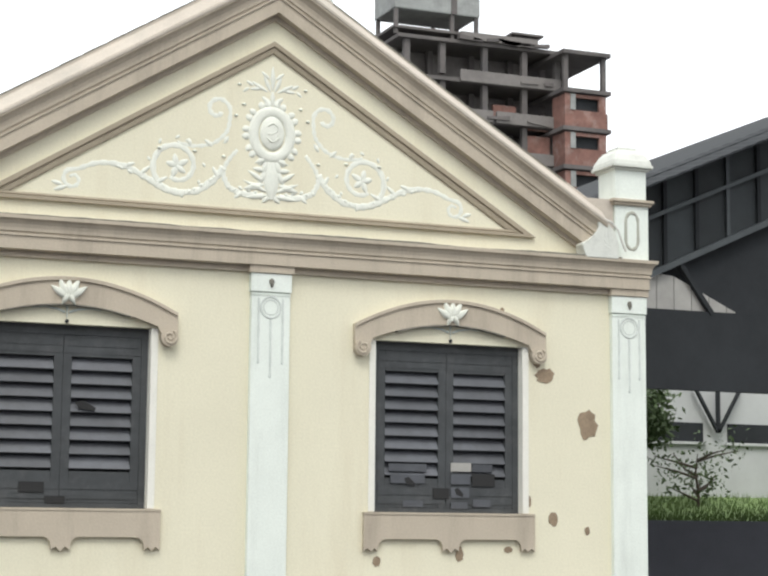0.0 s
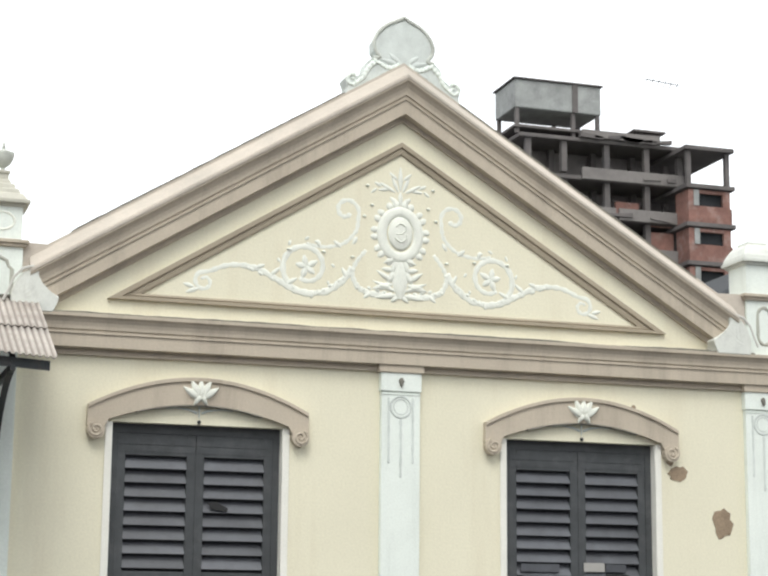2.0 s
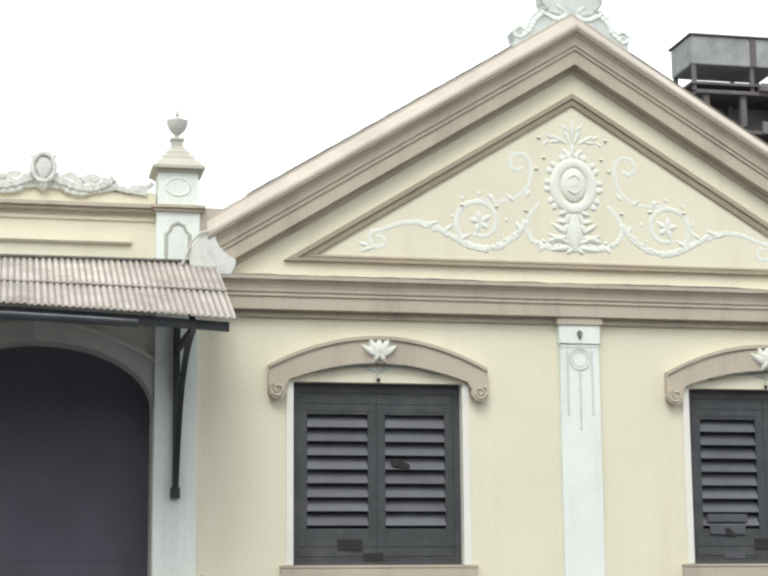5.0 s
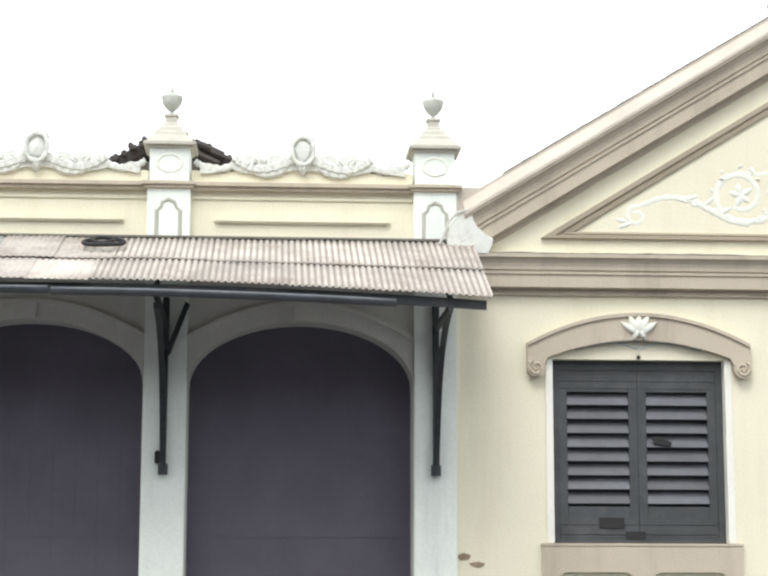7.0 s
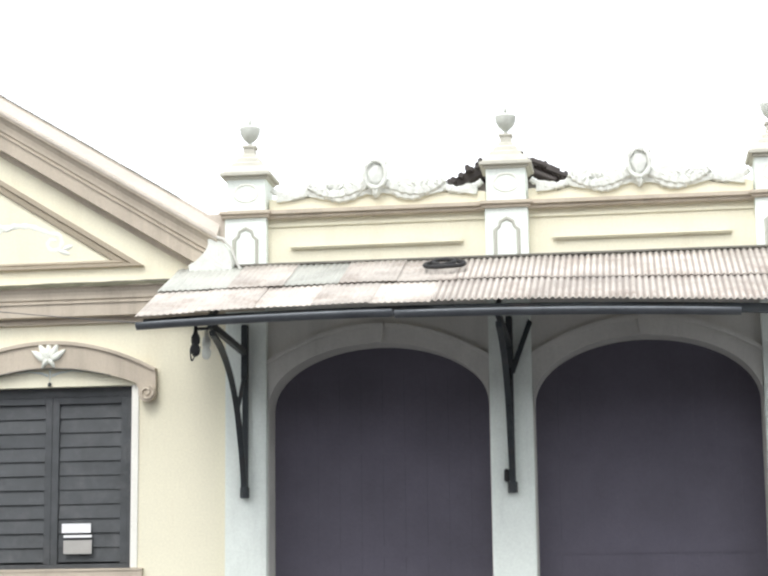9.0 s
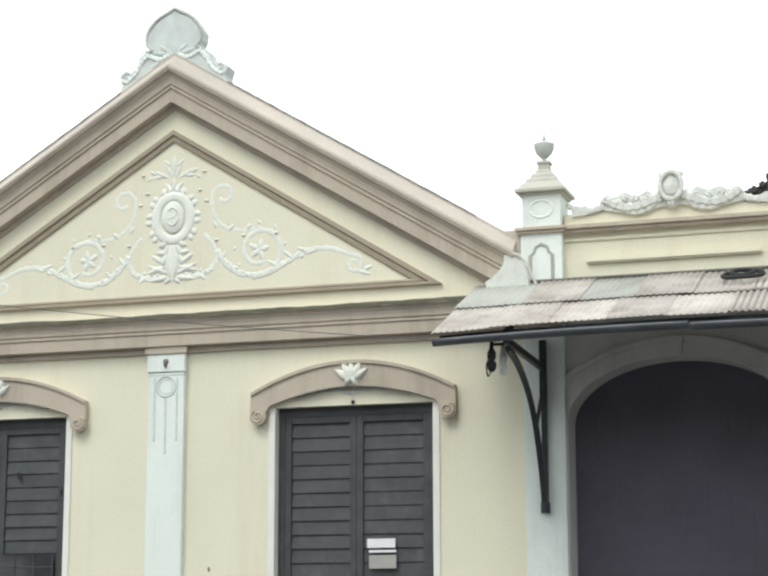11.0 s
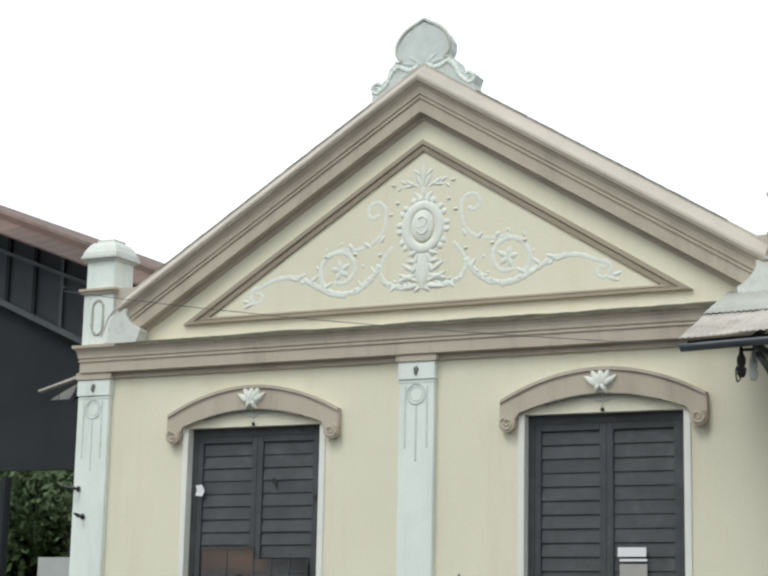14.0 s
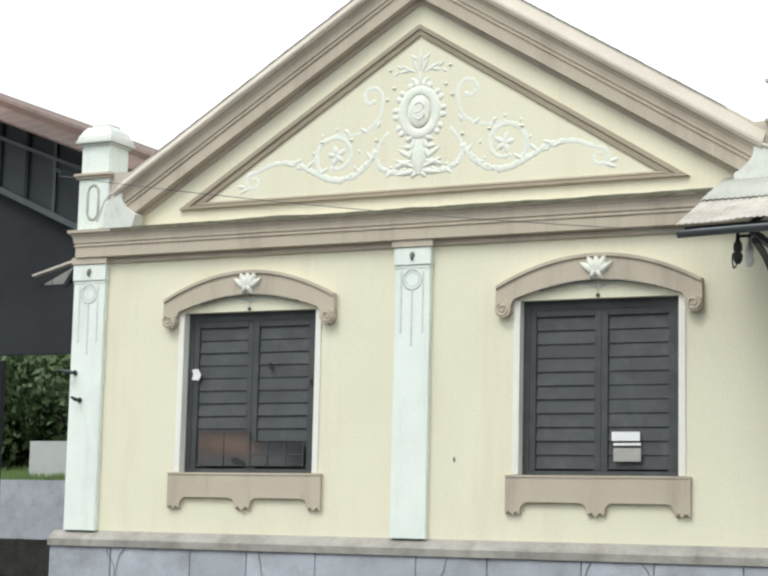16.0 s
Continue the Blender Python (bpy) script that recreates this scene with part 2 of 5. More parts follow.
def sweep(bm, section, frames):
    """A closed section carried along a list of (origin, right, up)."""
    rows = []
    for o, r, u in frames:
        rows.append([bm.verts.new(Vector(o) + Vector(r) * a + Vector(u) * b) for a, b in section])
    k = len(section)
    for p, q in zip(rows, rows[1:]):
        for i in range(k):
            bm.faces.new((p[i], p[(i + 1) % k], q[(i + 1) % k], q[i]))
    bm.faces.new(rows[0][::-1])
    bm.faces.new(rows[-1])
    return bm


def tube(bm, points, radii, sides=7, flat=1.0):
    """A round or flattened rope along points in space; flat squeezes it towards the wall."""
    pts = [Vector(p) for p in points]
    rows = []
    for i, p in enumerate(pts):
        d = (pts[min(i + 1, len(pts) - 1)] - pts[max(i - 1, 0)]).normalized()
        side = d.cross(Vector((0, 1, 0)))
        if side.length < 0.1:
            side = d.cross(Vector((1, 0, 0)))
        side.normalize()
        up = side.cross(d).normalized()
        r = radii[i] if isinstance(radii, (list, tuple)) else radii
        rows.append([bm.verts.new(p + side * (math.cos(a) * r) + up * (math.sin(a) * r * flat)) for a in [2 * math.pi * k / sides for k in range(sides)]])
    for p, q in zip(rows, rows[1:]):
        for i in range(sides):
            bm.faces.new((p[i], p[(i + 1) % sides], q[(i + 1) % sides], q[i]))
    bm.faces.new(rows[0][::-1])
    bm.faces.new(rows[-1])
    return bm


def lathe(bm, profile, cx=0, cy=0, sides=20):
    rows = [[bm.verts.new((cx + r * math.cos(a), cy + r * math.sin(a), z)) for a in [2 * math.pi * k / sides for k in range(sides)]] for r, z in profile]
    for p, q in zip(rows, rows[1:]):
        for i in range(sides):
            bm.faces.new((p[i], p[(i + 1) % sides], q[(i + 1) % sides], q[i]))
    bm.faces.new(rows[0][::-1])
    bm.faces.new(rows[-1])
    return bm


def blob(bm, c, r, squash=(1, 1, 1), seed=0, rough=0.0, sub=2):
    k = bmesh.ops.create_icosphere(bm, subdivisions=sub, radius=1)["verts"]
    for v in k:
        f = 1 + rough * noise.noise(v.co * 2.3 + Vector((seed, 0, 0)))
        v.co = Vector(c) + Vector((v.co.x * r * squash[0] * f, v.co.y * r * squash[1] * f, v.co.z * r * squash[2] * f))


def arc(cx, cz, rx, rz, a0, a1, n):
    return [(cx + rx * math.cos(radians(a0 + (a1 - a0) * i / n)), cz + rz * math.sin(radians(a0 + (a1 - a0) * i / n))) for i in range(n + 1)]

# ---- setting ----
ground = part("ground", boxes((-900, 900, -300, 1500, -0.5, 0.0)), ASPHALT)
tagged(ground, "dark grey asphalt yard reaching the horizon", "ground", kind="structure")

P = 6.49                      # middle of each pavilion
BASE, SILL, HEAD = 1.31, 1.985, 3.72
CORN = 4.33                   # underside of the main cornice
SLOPE = 0.613                 # of the gables


def spline(pts, n=8):
    """A smooth line through a few control points."""
    out = []
    for i in range(len(pts) - 1):
        p0, p1, p2, p3 = (Vector(pts[max(0, min(len(pts) - 1, j))]) for j in (i - 1, i, i + 1, i + 2))
        for k in range(n):
            t = k / n
            out.append(0.5 * (2 * p1 + (p2 - p0) * t + (2 * p0 - 5 * p1 + 4 * p2 - p3) * t * t + (3 * p1 - p0 - 3 * p2 + p3) * t ** 3))
    out.append(Vector(pts[-1]))
    return out


def spiral(cx, cz, r0, r1, a0, a1, n=22):
    return [(cx + (r0 + (r1 - r0) * i / n) * math.cos(radians(a0 + (a1 - a0) * i / n)), cz + (r0 + (r1 - r0) * i / n) * math.sin(radians(a0 + (a1 - a0) * i / n))) for i in range(n + 1)]


def rope(bm, line, r0, r1, y=-0.004, flat=0.5, mirror=1, knob=0.18):
    k = len(line)
    tube(bm, [(mirror * p[0], y, p[1]) for p in line], [(r0 + (r1 - r0) * i / (k - 1)) * (1 + knob * math.sin(i * 1.9)) for i in range(k)], 6, flat)


def leaf(bm, x, z, ang, length, width, y=-0.01, lift=0.03):
    """A pointed stucco leaf lying on the wall."""
    c, s = math.cos(radians(ang)), math.sin(radians(ang))
    rows = []
    for i in range(6):
        u = i / 5
        w = width * math.sin(math.pi * min(0.97, 0.12 + 0.85 * u)) * 0.5
        h = lift * math.sin(math.pi * (0.15 + 0.8 * u))
        px, pz = x + c * length * u, z + s * length * u
        rows.append([bm.verts.new((px - s * w, y + 0.02, pz + c * w)), bm.verts.new((px - s * w * 0.5, y - h, pz + c * w * 0.5)), bm.verts.new((px, y - h * 0.7, pz)), bm.verts.new((px + s * w * 0.5, y - h, pz - c * w * 0.5)), bm.verts.new((px + s * w, y + 0.02, pz - c * w))])
    for p, q in zip(rows, rows[1:]):
        for i in range(4):
            bm.faces.new((p[i], p[i + 1], q[i + 1], q[i]))


def pilaster(parent, x, z0, z1, hw, d=0.06, ornament=True):
    pl = part("pilaster", boxes((x - hw, x + hw, -d, 0.05, z0, z1 - 0.19), (x - hw - 0.01, x + hw + 0.01, -d - 0.015, 0.05, z1 - 0.19, z1), (x - hw - 0.004, x + hw + 0.004, -d - 0.008, 0.05, z1 - 0.225, z1 - 0.21), bevel=0.006), WHITE, parent, "white limewashed pilaster with faint streaks")
    if ornament:
        bm = bmesh.new()
        rope(bm, arc(x, z1 - 0.34, 0.105, 0.105, -180, 180, 20), 0.012, 0.012, -d - 0.002)
        rope(bm, arc(x, z1 - 0.34, 0.075, 0.075, -180, 180, 16), 0.006, 0.006, -d - 0.002)
        for dx, low in ((-0.125, 0.88), (0, 1.02), (0.125, 0.88)):
            n = 14
            top = 0.46 if dx == 0 else 0.25
            rope(bm, [(x + dx, z1 - top - (low - top) * i / n) for i in range(n + 1)], 0.012, 0.011, -d)
            blob(bm, (x + dx, -d, z1 - low), 0.016, (1, 0.6, 1.5), sub=1)
        part("garland", bm, PALEGREY, pl, "greyed stucco ring and drops")
        bm = bmesh.new()
        blob(bm, (x, -d - 0.015, z1 - 0.085), 0.03, (1, 0.7, 1.15), seed=x, rough=0.3)
        leaf(bm, x, z1 - 0.09, -90, 0.06, 0.04, -d - 0.02)
        part("rosette", bm, DARKGREY, pl, "weathered grey rosette")
    return pl


def hood(parent, x):
    """A segmental hood mould on scrolls, with a shell keystone."""
    outer = [(x + u * 1.068, 3.85 + 0.29 * (1 - u * u)) for u in [-1 + i / 12 for i in range(25)]]
    inner = [(x + u * 0.87, 3.735 + 0.165 * (1 - u * u)) for u in [-1 + i / 12 for i in range(25)]]
    bm = bmesh.new()
    ring(bm, outer, inner, -0.065, 0.02)
    ring(bm, [(a, b + 0.022) for a, b in outer], [(a, b - 0.012) for a, b in outer], -0.085, 0.02)
    h = part("hood_mould", bm, TAUPE, parent, "taupe segmental hood mould on scrolled ends")
    for s in (-1, 1):
        bm = slab(bmesh.new(), [(x + s * a, b) for a, b in ((1.071, 3.87), (1.075, 3.67), (0.92, 3.65), (0.87, 3.74), (0.9, 3.80))], -0.068, 0.02)
        slab(bm, [(x + s * (0.99 + 0.085 * math.cos(a)), 3.632 + 0.087 * math.sin(a)) for a in [2 * math.pi * k / 18 for k in range(18)]], -0.085, 0.02)
        rope(bm, [(x + s * a, b) for a, b in spiral(0.99, 3.632, 0.072, 0.01, 60, -560, 30)], 0.013, 0.011, -0.087, 0.9)
        part("hood_scroll", bm, TAUPE, h)
    bm = bmesh.new()
    for ang, ln in ((90, 0.20), (63, 0.22), (117, 0.22), (35, 0.21), (145, 0.21)):
        one = bmesh.new()
        leaf(one, x, 3.955, ang, ln, 0.085, -0.07, 0.035)
        part("keystone_leaf", one, RELIEF, h, smooth=True)
    for s in (-1, 1):
        one = bmesh.new()
        leaf(one, x + s * 0.005, 4.0, -90 + s * 30, 0.12, 0.055, -0.075, 0.035)
        part("keystone_leaf", one, RELIEF, h, smooth=True)
    box(bm, x - 0.04, x + 0.04, -0.075, 0, 3.92, 4.05, bevel=0.02)
    part("keystone", bm, RELIEF, h, "white shell keystone")
    bm = bmesh.new()
    for s in (-1, 1):
        rope(bm, [(x + s * 0.02, 3.83), (x + s * 0.1, 3.86), (x + s * 0.22, 3.875), (x + s * 0.33, 3.86)], 0.012, 0.004, -0.01)
    tube(bm, [(x, -0.008, 3.90), (x, -0.008, 3.775)], [0.012, 0.004], 6, 0.6)
    part("lintel_sprig", bm, PALEGREY, h)
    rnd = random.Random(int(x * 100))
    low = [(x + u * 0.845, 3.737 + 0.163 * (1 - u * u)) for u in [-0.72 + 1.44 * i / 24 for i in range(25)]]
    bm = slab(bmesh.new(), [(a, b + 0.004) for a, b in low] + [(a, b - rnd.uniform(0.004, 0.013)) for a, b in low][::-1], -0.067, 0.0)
    part("soffit_grime", bm, DARKGREY, h, "dark ragged strip under the hood")
    bm = bmesh.new()
    blob(bm, (x, -0.015, 3.745), 0.022, (1, 0.8, 1), sub=1)
    part("lintel_stud", bm, IRON, h)


def apron(parent, x, dz=0.0):
    """A sill with a scalloped apron on three short notched feet."""
    pts = [(-0.95, 1.975), (-0.95, 1.60), (-0.91, 1.63), (-0.87, 1.595), (-0.835, 1.63), (-0.80, 1.60)]
    pts += [(-0.795 + 0.085 * (1 - math.cos(a)), 1.635 + 0.085 * math.sin(a)) for a in [radians(15 * k) for k in range(7)]]
    pts += [(-0.175 + 0.085 * math.sin(a), 1.635 + 0.085 * math.cos(a)) for a in [radians(15 * k) for k in range(7)]]
    pts += [(-0.088, 1.60), (-0.045, 1.63), (0.0, 1.585)]
    full = pts + [(-a, b) for a, b in pts[:-1][::-1]]
    bm = slab(bmesh.new(), [(x + a, b + dz) for a, b in full], -0.045, 0.02)
    box(bm, x - 0.955, x + 0.955, -0.052, 0.12, 1.96 + dz, 1.987 + dz, bevel=0.005)
    part("sill_apron", bm, TAUPE, parent, "taupe scalloped sill apron")


def shutter_window(parent, x, opened, hw=0.83, sill=SILL):
    """A pair of slatted shutters set back in the opening."""
    y = 0.10
    f = pierced([x - hw, x - hw + 0.07, x + hw - 0.07, x + hw], [sill, sill + 0.05, HEAD - 0.09, HEAD], [(1, 1)], y - 0.006, y + 0.06)
    w = part("window", f, SHUTTER, parent, "dark slate slatted shutters, closed, paint dull" if not opened else "dark slate shutters with tilted grey slats")
    top, low, n, st = (HEAD - 0.30, sill + 0.37, 8, 0.085) if opened else (HEAD - 0.16, sill + 0.07, 11, 0.07)
    for s in (-1, 1):
        a, b = (x - hw + 0.07, x - 0.0005) if s < 0 else (x + 0.0005, x + hw - 0.07)
        part("leaf_frame", boxes((a, a + st, y, y + 0.045, sill + 0.05, HEAD - 0.09), (b - st, b, y, y + 0.045, sill + 0.05, HEAD - 0.09), (a + st, b - st, y, y + 0.045, top, HEAD - 0.09), (a + st, b - st, y + 0.002, y + 0.045, sill + 0.05, low - 0.02), bevel=0.004), SHUTTER, w)
        for z in (HEAD - 0.165, HEAD - 0.235) if opened else ():
            part("top_board", boxes((a + 0.004, b - 0.004, y - 0.005, y, z - 0.033, z + 0.033), bevel=0.003), SHUTTER, w)
        for z in (sill + 0.13, sill + 0.22) if opened else ():
            part("bottom_board", boxes((a + 0.004, b - 0.004, y - 0.005, y + 0.002, z - 0.043, z + 0.043), bevel=0.003), SHUTTER, w)
        pitch = (top - low) / n
        for i in range(n):
            zc = top - pitch * (i + 0.5)
            tilt = 30 if opened else 6
            t = radians(tilt + random.uniform(-3, 3))
            h, th = pitch * (0.60 if opened else 0.5), 0.007
            c, sn = math.cos(t), math.sin(t)
            # lower edge towards the street
            sec = [(-sn * h - c * th, -c * h + sn * th), (-sn * h + c * th, -c * h - sn * th), (sn * h + c * th, c * h - sn * th), (sn * h - c * th, c * h + sn * th)]
            if opened:
                sec = [(p * 0.8, q * 0.86) for p, q in sec]
            bm = bmesh.new()
            sweep(bm, sec, [((a + st, y + 0.03, zc), (0, 1, 0), (0, 0, 1)), ((b - st, y + 0.03, zc), (0, 1, 0), (0, 0, 1))])
            part("slat", bm, SLAT if opened else SHUTTER, w)
    part("backing", boxes((x - hw, x + hw, y + 0.075, y + 0.095, sill, HEAD)), SHUTTER, w, "dark boards behind the slats")
    for s in (-1, 1):
        part("jamb_trim", boxes((x + s * (hw + 0.03) - 0.035, x + s * (hw + 0.03) + 0.035, -0.016, 0.10, sill + 0.005, HEAD), bevel=0.004), JAMB, w, "white plaster jamb")
    return w


def relief(parent):
    """Low cartouche with acanthus scrolls in the tympanum."""
    cz = 5.735
    bm = bmesh.new()
    k = 72
    rows = []
    for i in range(k):
        c, d = math.cos(2 * math.pi * i / k), math.sin(2 * math.pi * i / k)
        rows.append([bm.verts.new(((0.195 + 0.058 * math.cos(a)) * c, 0.004 - 0.021 * math.sin(a), cz + (0.235 + 0.058 * math.cos(a)) * d)) for a in [2 * math.pi * j / 10 for j in range(10)]])
    for p, q in zip(rows, rows[1:] + rows[:1]):
        for j in range(10):
            bm.faces.new((p[j], p[(j + 1) % 10], q[(j + 1) % 10], q[j]))
    part("cartouche_frame", bm, RELIEF, parent, "white stucco oval cartouche band", smooth=True)
    bm = bmesh.new()
    for i in range(20):
        a = 18 * i + 9
        leaf(bm, 0.23 * math.cos(radians(a)), cz + 0.27 * math.sin(radians(a)), a + (14 if i % 2 else -14), 0.10, 0.11, 0.006, 0.016)
    part("cartouche_teeth", bm, RELIEF, parent, "small stucco leaves round the oval", smooth=True)
    bm = bmesh.new()
    blob(bm, (0, -0.004, cz + 0.01), 0.2, (0.66, 0.13, 0.88), sub=3)
    part("cartouche_oval", bm, RELIEF, parent, "white stucco oval boss", smooth=True)
    bm = bmesh.new()
    for line in ([(-0.05, 0.07), (0.0, 0.10), (0.055, 0.06), (0.02, 0.0), (-0.05, -0.01)], [(-0.06, -0.05), (0.0, -0.09), (0.06, -0.05), (0.055, -0.01)]):
        rope(bm, spline([(p, cz + 0.01 + q) for p, q in line], 6), 0.009, 0.006, -0.03, 0.5, knob=0.0)
    part("oval_scrollwork", bm, RELIEF, parent, smooth=True)
    bm = bmesh.new()
    for s in (-1, 1):
        for x, z, a, ln, wd in ((0.0, 6.03, 38, 0.16, 0.09), (0.02, 6.17, 66, 0.20, 0.07), (0.05, 6.17, 28, 0.22, 0.07), (0.10, 6.20, -6, 0.16, 0.06), (0.20, 6.22, 30, 0.10, 0.06), (0.03, 6.30, 40, 0.13, 0.06), (0.25, 6.20, -40, 0.09, 0.05)):
            leaf(bm, s * x, z, a if s > 0 else 180 - a, ln, wd, 0.004, 0.010)
    leaf(bm, 0, 6.04, 90, 0.15, 0.08, 0.003, 0.012)
    leaf(bm, 0, 6.19, 90, 0.26, 0.08, 0.003, 0.012)
    part("crest_leaves", bm, RELIEF, parent, "white stucco crest leaves", smooth=True)
    bm = bmesh.new()
    leaf(bm, 0, 5.07, 90, 0.43, 0.22, 0.0, 0.02)
    tuft = part("acanthus", bm, RELIEF, parent, "white stucco acanthus tuft", smooth=True)
    for s in (-1, 1):
        for x, zz, a, ln, wd in ((0.02, 5.49, -20, 0.17, 0.08), (0.04, 5.46, -68, 0.16, 0.1), (0.07, 5.36, 8, 0.13, 0.08), (0.05, 5.36, -58, 0.17, 0.1), (0.08, 5.25, 32, 0.2, 0.08), (0.08, 5.22, -15, 0.22, 0.1), (0.05, 5.15, 22, 0.26, 0.08), (0.04, 5.11, -8, 0.24, 0.08), (0.02, 5.1, -40, 0.1, 0.07)):
            one = bmesh.new()
            leaf(one, s * x, zz, a if s > 0 else 180 - a, ln, wd, 0.002, 0.015)
            part("acanthus_leaf", one, RELIEF, tuft, smooth=True)
    for s in (-1, 1):
        bm = bmesh.new()
        rope(bm, spline([(0.08, 5.10), (0.3, 5.11), (0.44, 5.17), (0.5, 5.3), (0.46, 5.42), (0.36, 5.55)]), 0.044, 0.03, y=0.004, flat=0.2, mirror=s, knob=0.14)
        rope(bm, spline([(0.5, 5.36), (0.62, 5.2), (0.8, 5.08)])[:-1] + [Vector(p) for p in spiral(0.98, 5.335, 0.275, 0.13, -112, 300, 44)], 0.046, 0.034, y=0.004, flat=0.2, mirror=s, knob=0.12)
        rope(bm, spline([(0.98, 5.57), (0.8, 5.55), (0.6, 5.6), (0.47, 5.73), (0.44, 5.88)])[:-1] + [Vector(p) for p in spiral(0.57, 5.94, 0.135, 0.045, 190, -150, 24)], 0.03, 0.036, y=0.004, flat=0.18, mirror=s, knob=0.14)
        rope(bm, spline([(0.9, 5.06), (1.1, 5.1), (1.28, 5.19), (1.5, 5.29), (1.75, 5.3), (1.96, 5.22)])[:-1] + [Vector(p) for p in spiral(2.0, 5.12, 0.1, 0.03, 60, -330, 22)], 0.048, 0.026, y=0.004, flat=0.2, mirror=s, knob=0.14)
        for x, z, a, ln in ((1.2, 5.14, 150, 0.2), (1.35, 5.22, 140, 0.18), (0.55, 5.25, 60, 0.16), (0.7, 5.11, 110, 0.15), (1.5, 5.29, 160, 0.14), (0.5, 5.6, 120, 0.12), (2.05, 5.05, -20, 0.18), (2.1, 5.06, 15, 0.14), (0.62, 5.56, 40, 0.13), (0.84, 5.55, 70, 0.1), (0.3, 5.13, -40, 0.14)):
            leaf(bm, s * x, z, a if s > 0 else 180 - a, ln * 0.85, 0.075, 0.003, 0.009)
        rnd = random.Random(5)
        for lx, lz, r in ((0.98, 5.345, 0.265),):
            for k in range(9):
                a = 40 * k + rnd.uniform(-12, 12)
                leaf(bm, s * (lx + r * math.cos(radians(a))), lz + r * math.sin(radians(a)), (a + 60) if s > 0 else 120 - a, rnd.uniform(0.045, 0.07), 0.055, 0.004, 0.009)
        for x0, x1, z0, z1 in ((1.1, 1.6, 5.1, 5.29), (0.1, 0.45, 5.11, 5.18), (0.55, 0.85, 5.28, 5.08)):
            for k in range(6):
                u = (k + rnd.uniform(0.1, 0.9)) / 6
                a = rnd.choice((35, 150, -30))
                leaf(bm, s * (x0 + (x1 - x0) * u), z0 + (z1 - z0) * u, a if s > 0 else 180 - a, rnd.uniform(0.05, 0.08), 0.06, 0.004, 0.01)
        for k, a in enumerate((15, 80, 150, 215, 290)):
            leaf(bm, s * 0.98, 5.335, a if s > 0 else 180 - a, 0.12 + 0.014 * (k % 3), 0.105, 0.003, 0.010)
        for x, z in ((0.35, 6.22), (0.3, 6.02), (0.38, 5.9), (1.16, 5.5), (0.8, 5.5), (0.5, 5.47)):
            blob(bm, (s * x, -0.005, z), 0.02, (1.3, 0.7, 0.8), seed=x, rough=0.4, sub=1)
        part("scroll", bm, RELIEF, parent, "white stucco acanthus scroll", smooth=True)


def finial(parent):
    """A heart-shaped palmette on volutes over the gable's top."""
    half = [(0.0, 8.02), (0.06, 7.985), (0.17, 7.93), (0.26, 7.85), (0.315, 7.75), (0.31, 7.65), (0.26, 7.57), (0.33, 7.56), (0.40, 7.50), (0.43, 7.40), (0.50, 7.34), (0.58, 7.36), (0.63, 7.31), (0.60, 7.22), (0.63, 7.03), (0.3, 7.2), (0.0, 7.38)]
    bm = slab(bmesh.new(), half + [(-a, b) for a, b in half[1:-1][::-1]], -0.02, 0.18)
    fin = part("finial", bm, PALEGREY, parent, "greenish-white palmette finial on the gable")
    for s in (-1, 1):
        rim = bmesh.new()
        rope(rim, spline([(s * a, b) for a, b in half[:8]], 4), 0.022, 0.02, -0.02, 0.8, knob=0.0)
        part("finial_rim", rim, GREYRELIEF, fin, "grimy grey rim", smooth=True)
        for a, ln in ((12, 0.26), (40, 0.2), (-25, 0.3)):
            one = bmesh.new()
            leaf(one, s * 0.02, 7.50, a if s > 0 else 180 - a, ln, 0.09, -0.015, 0.014)
            part("palmette_leaf", one, PALEGREY, fin, smooth=True)
        curl = bmesh.new()
        rope(curl, [(s * a, b) for a, b in spiral(0.55, 7.29, 0.07, 0.015, 120, -300, 20)], 0.022, 0.012, -0.02, 0.9)
        part("volute", curl, WHITE, fin)
        for line in ([(0.05, 7.5), (0.16, 7.46), (0.26, 7.5), (0.33, 7.55)], [(0.3, 7.52), (0.38, 7.44), (0.44, 7.33), (0.55, 7.24)]):
            band = bmesh.new()
            rope(band, spline([(s * a, b) for a, b in line]), 0.03, 0.02, -0.02, 0.8)
            part("finial_band", band, WHITE, fin)
    return fin


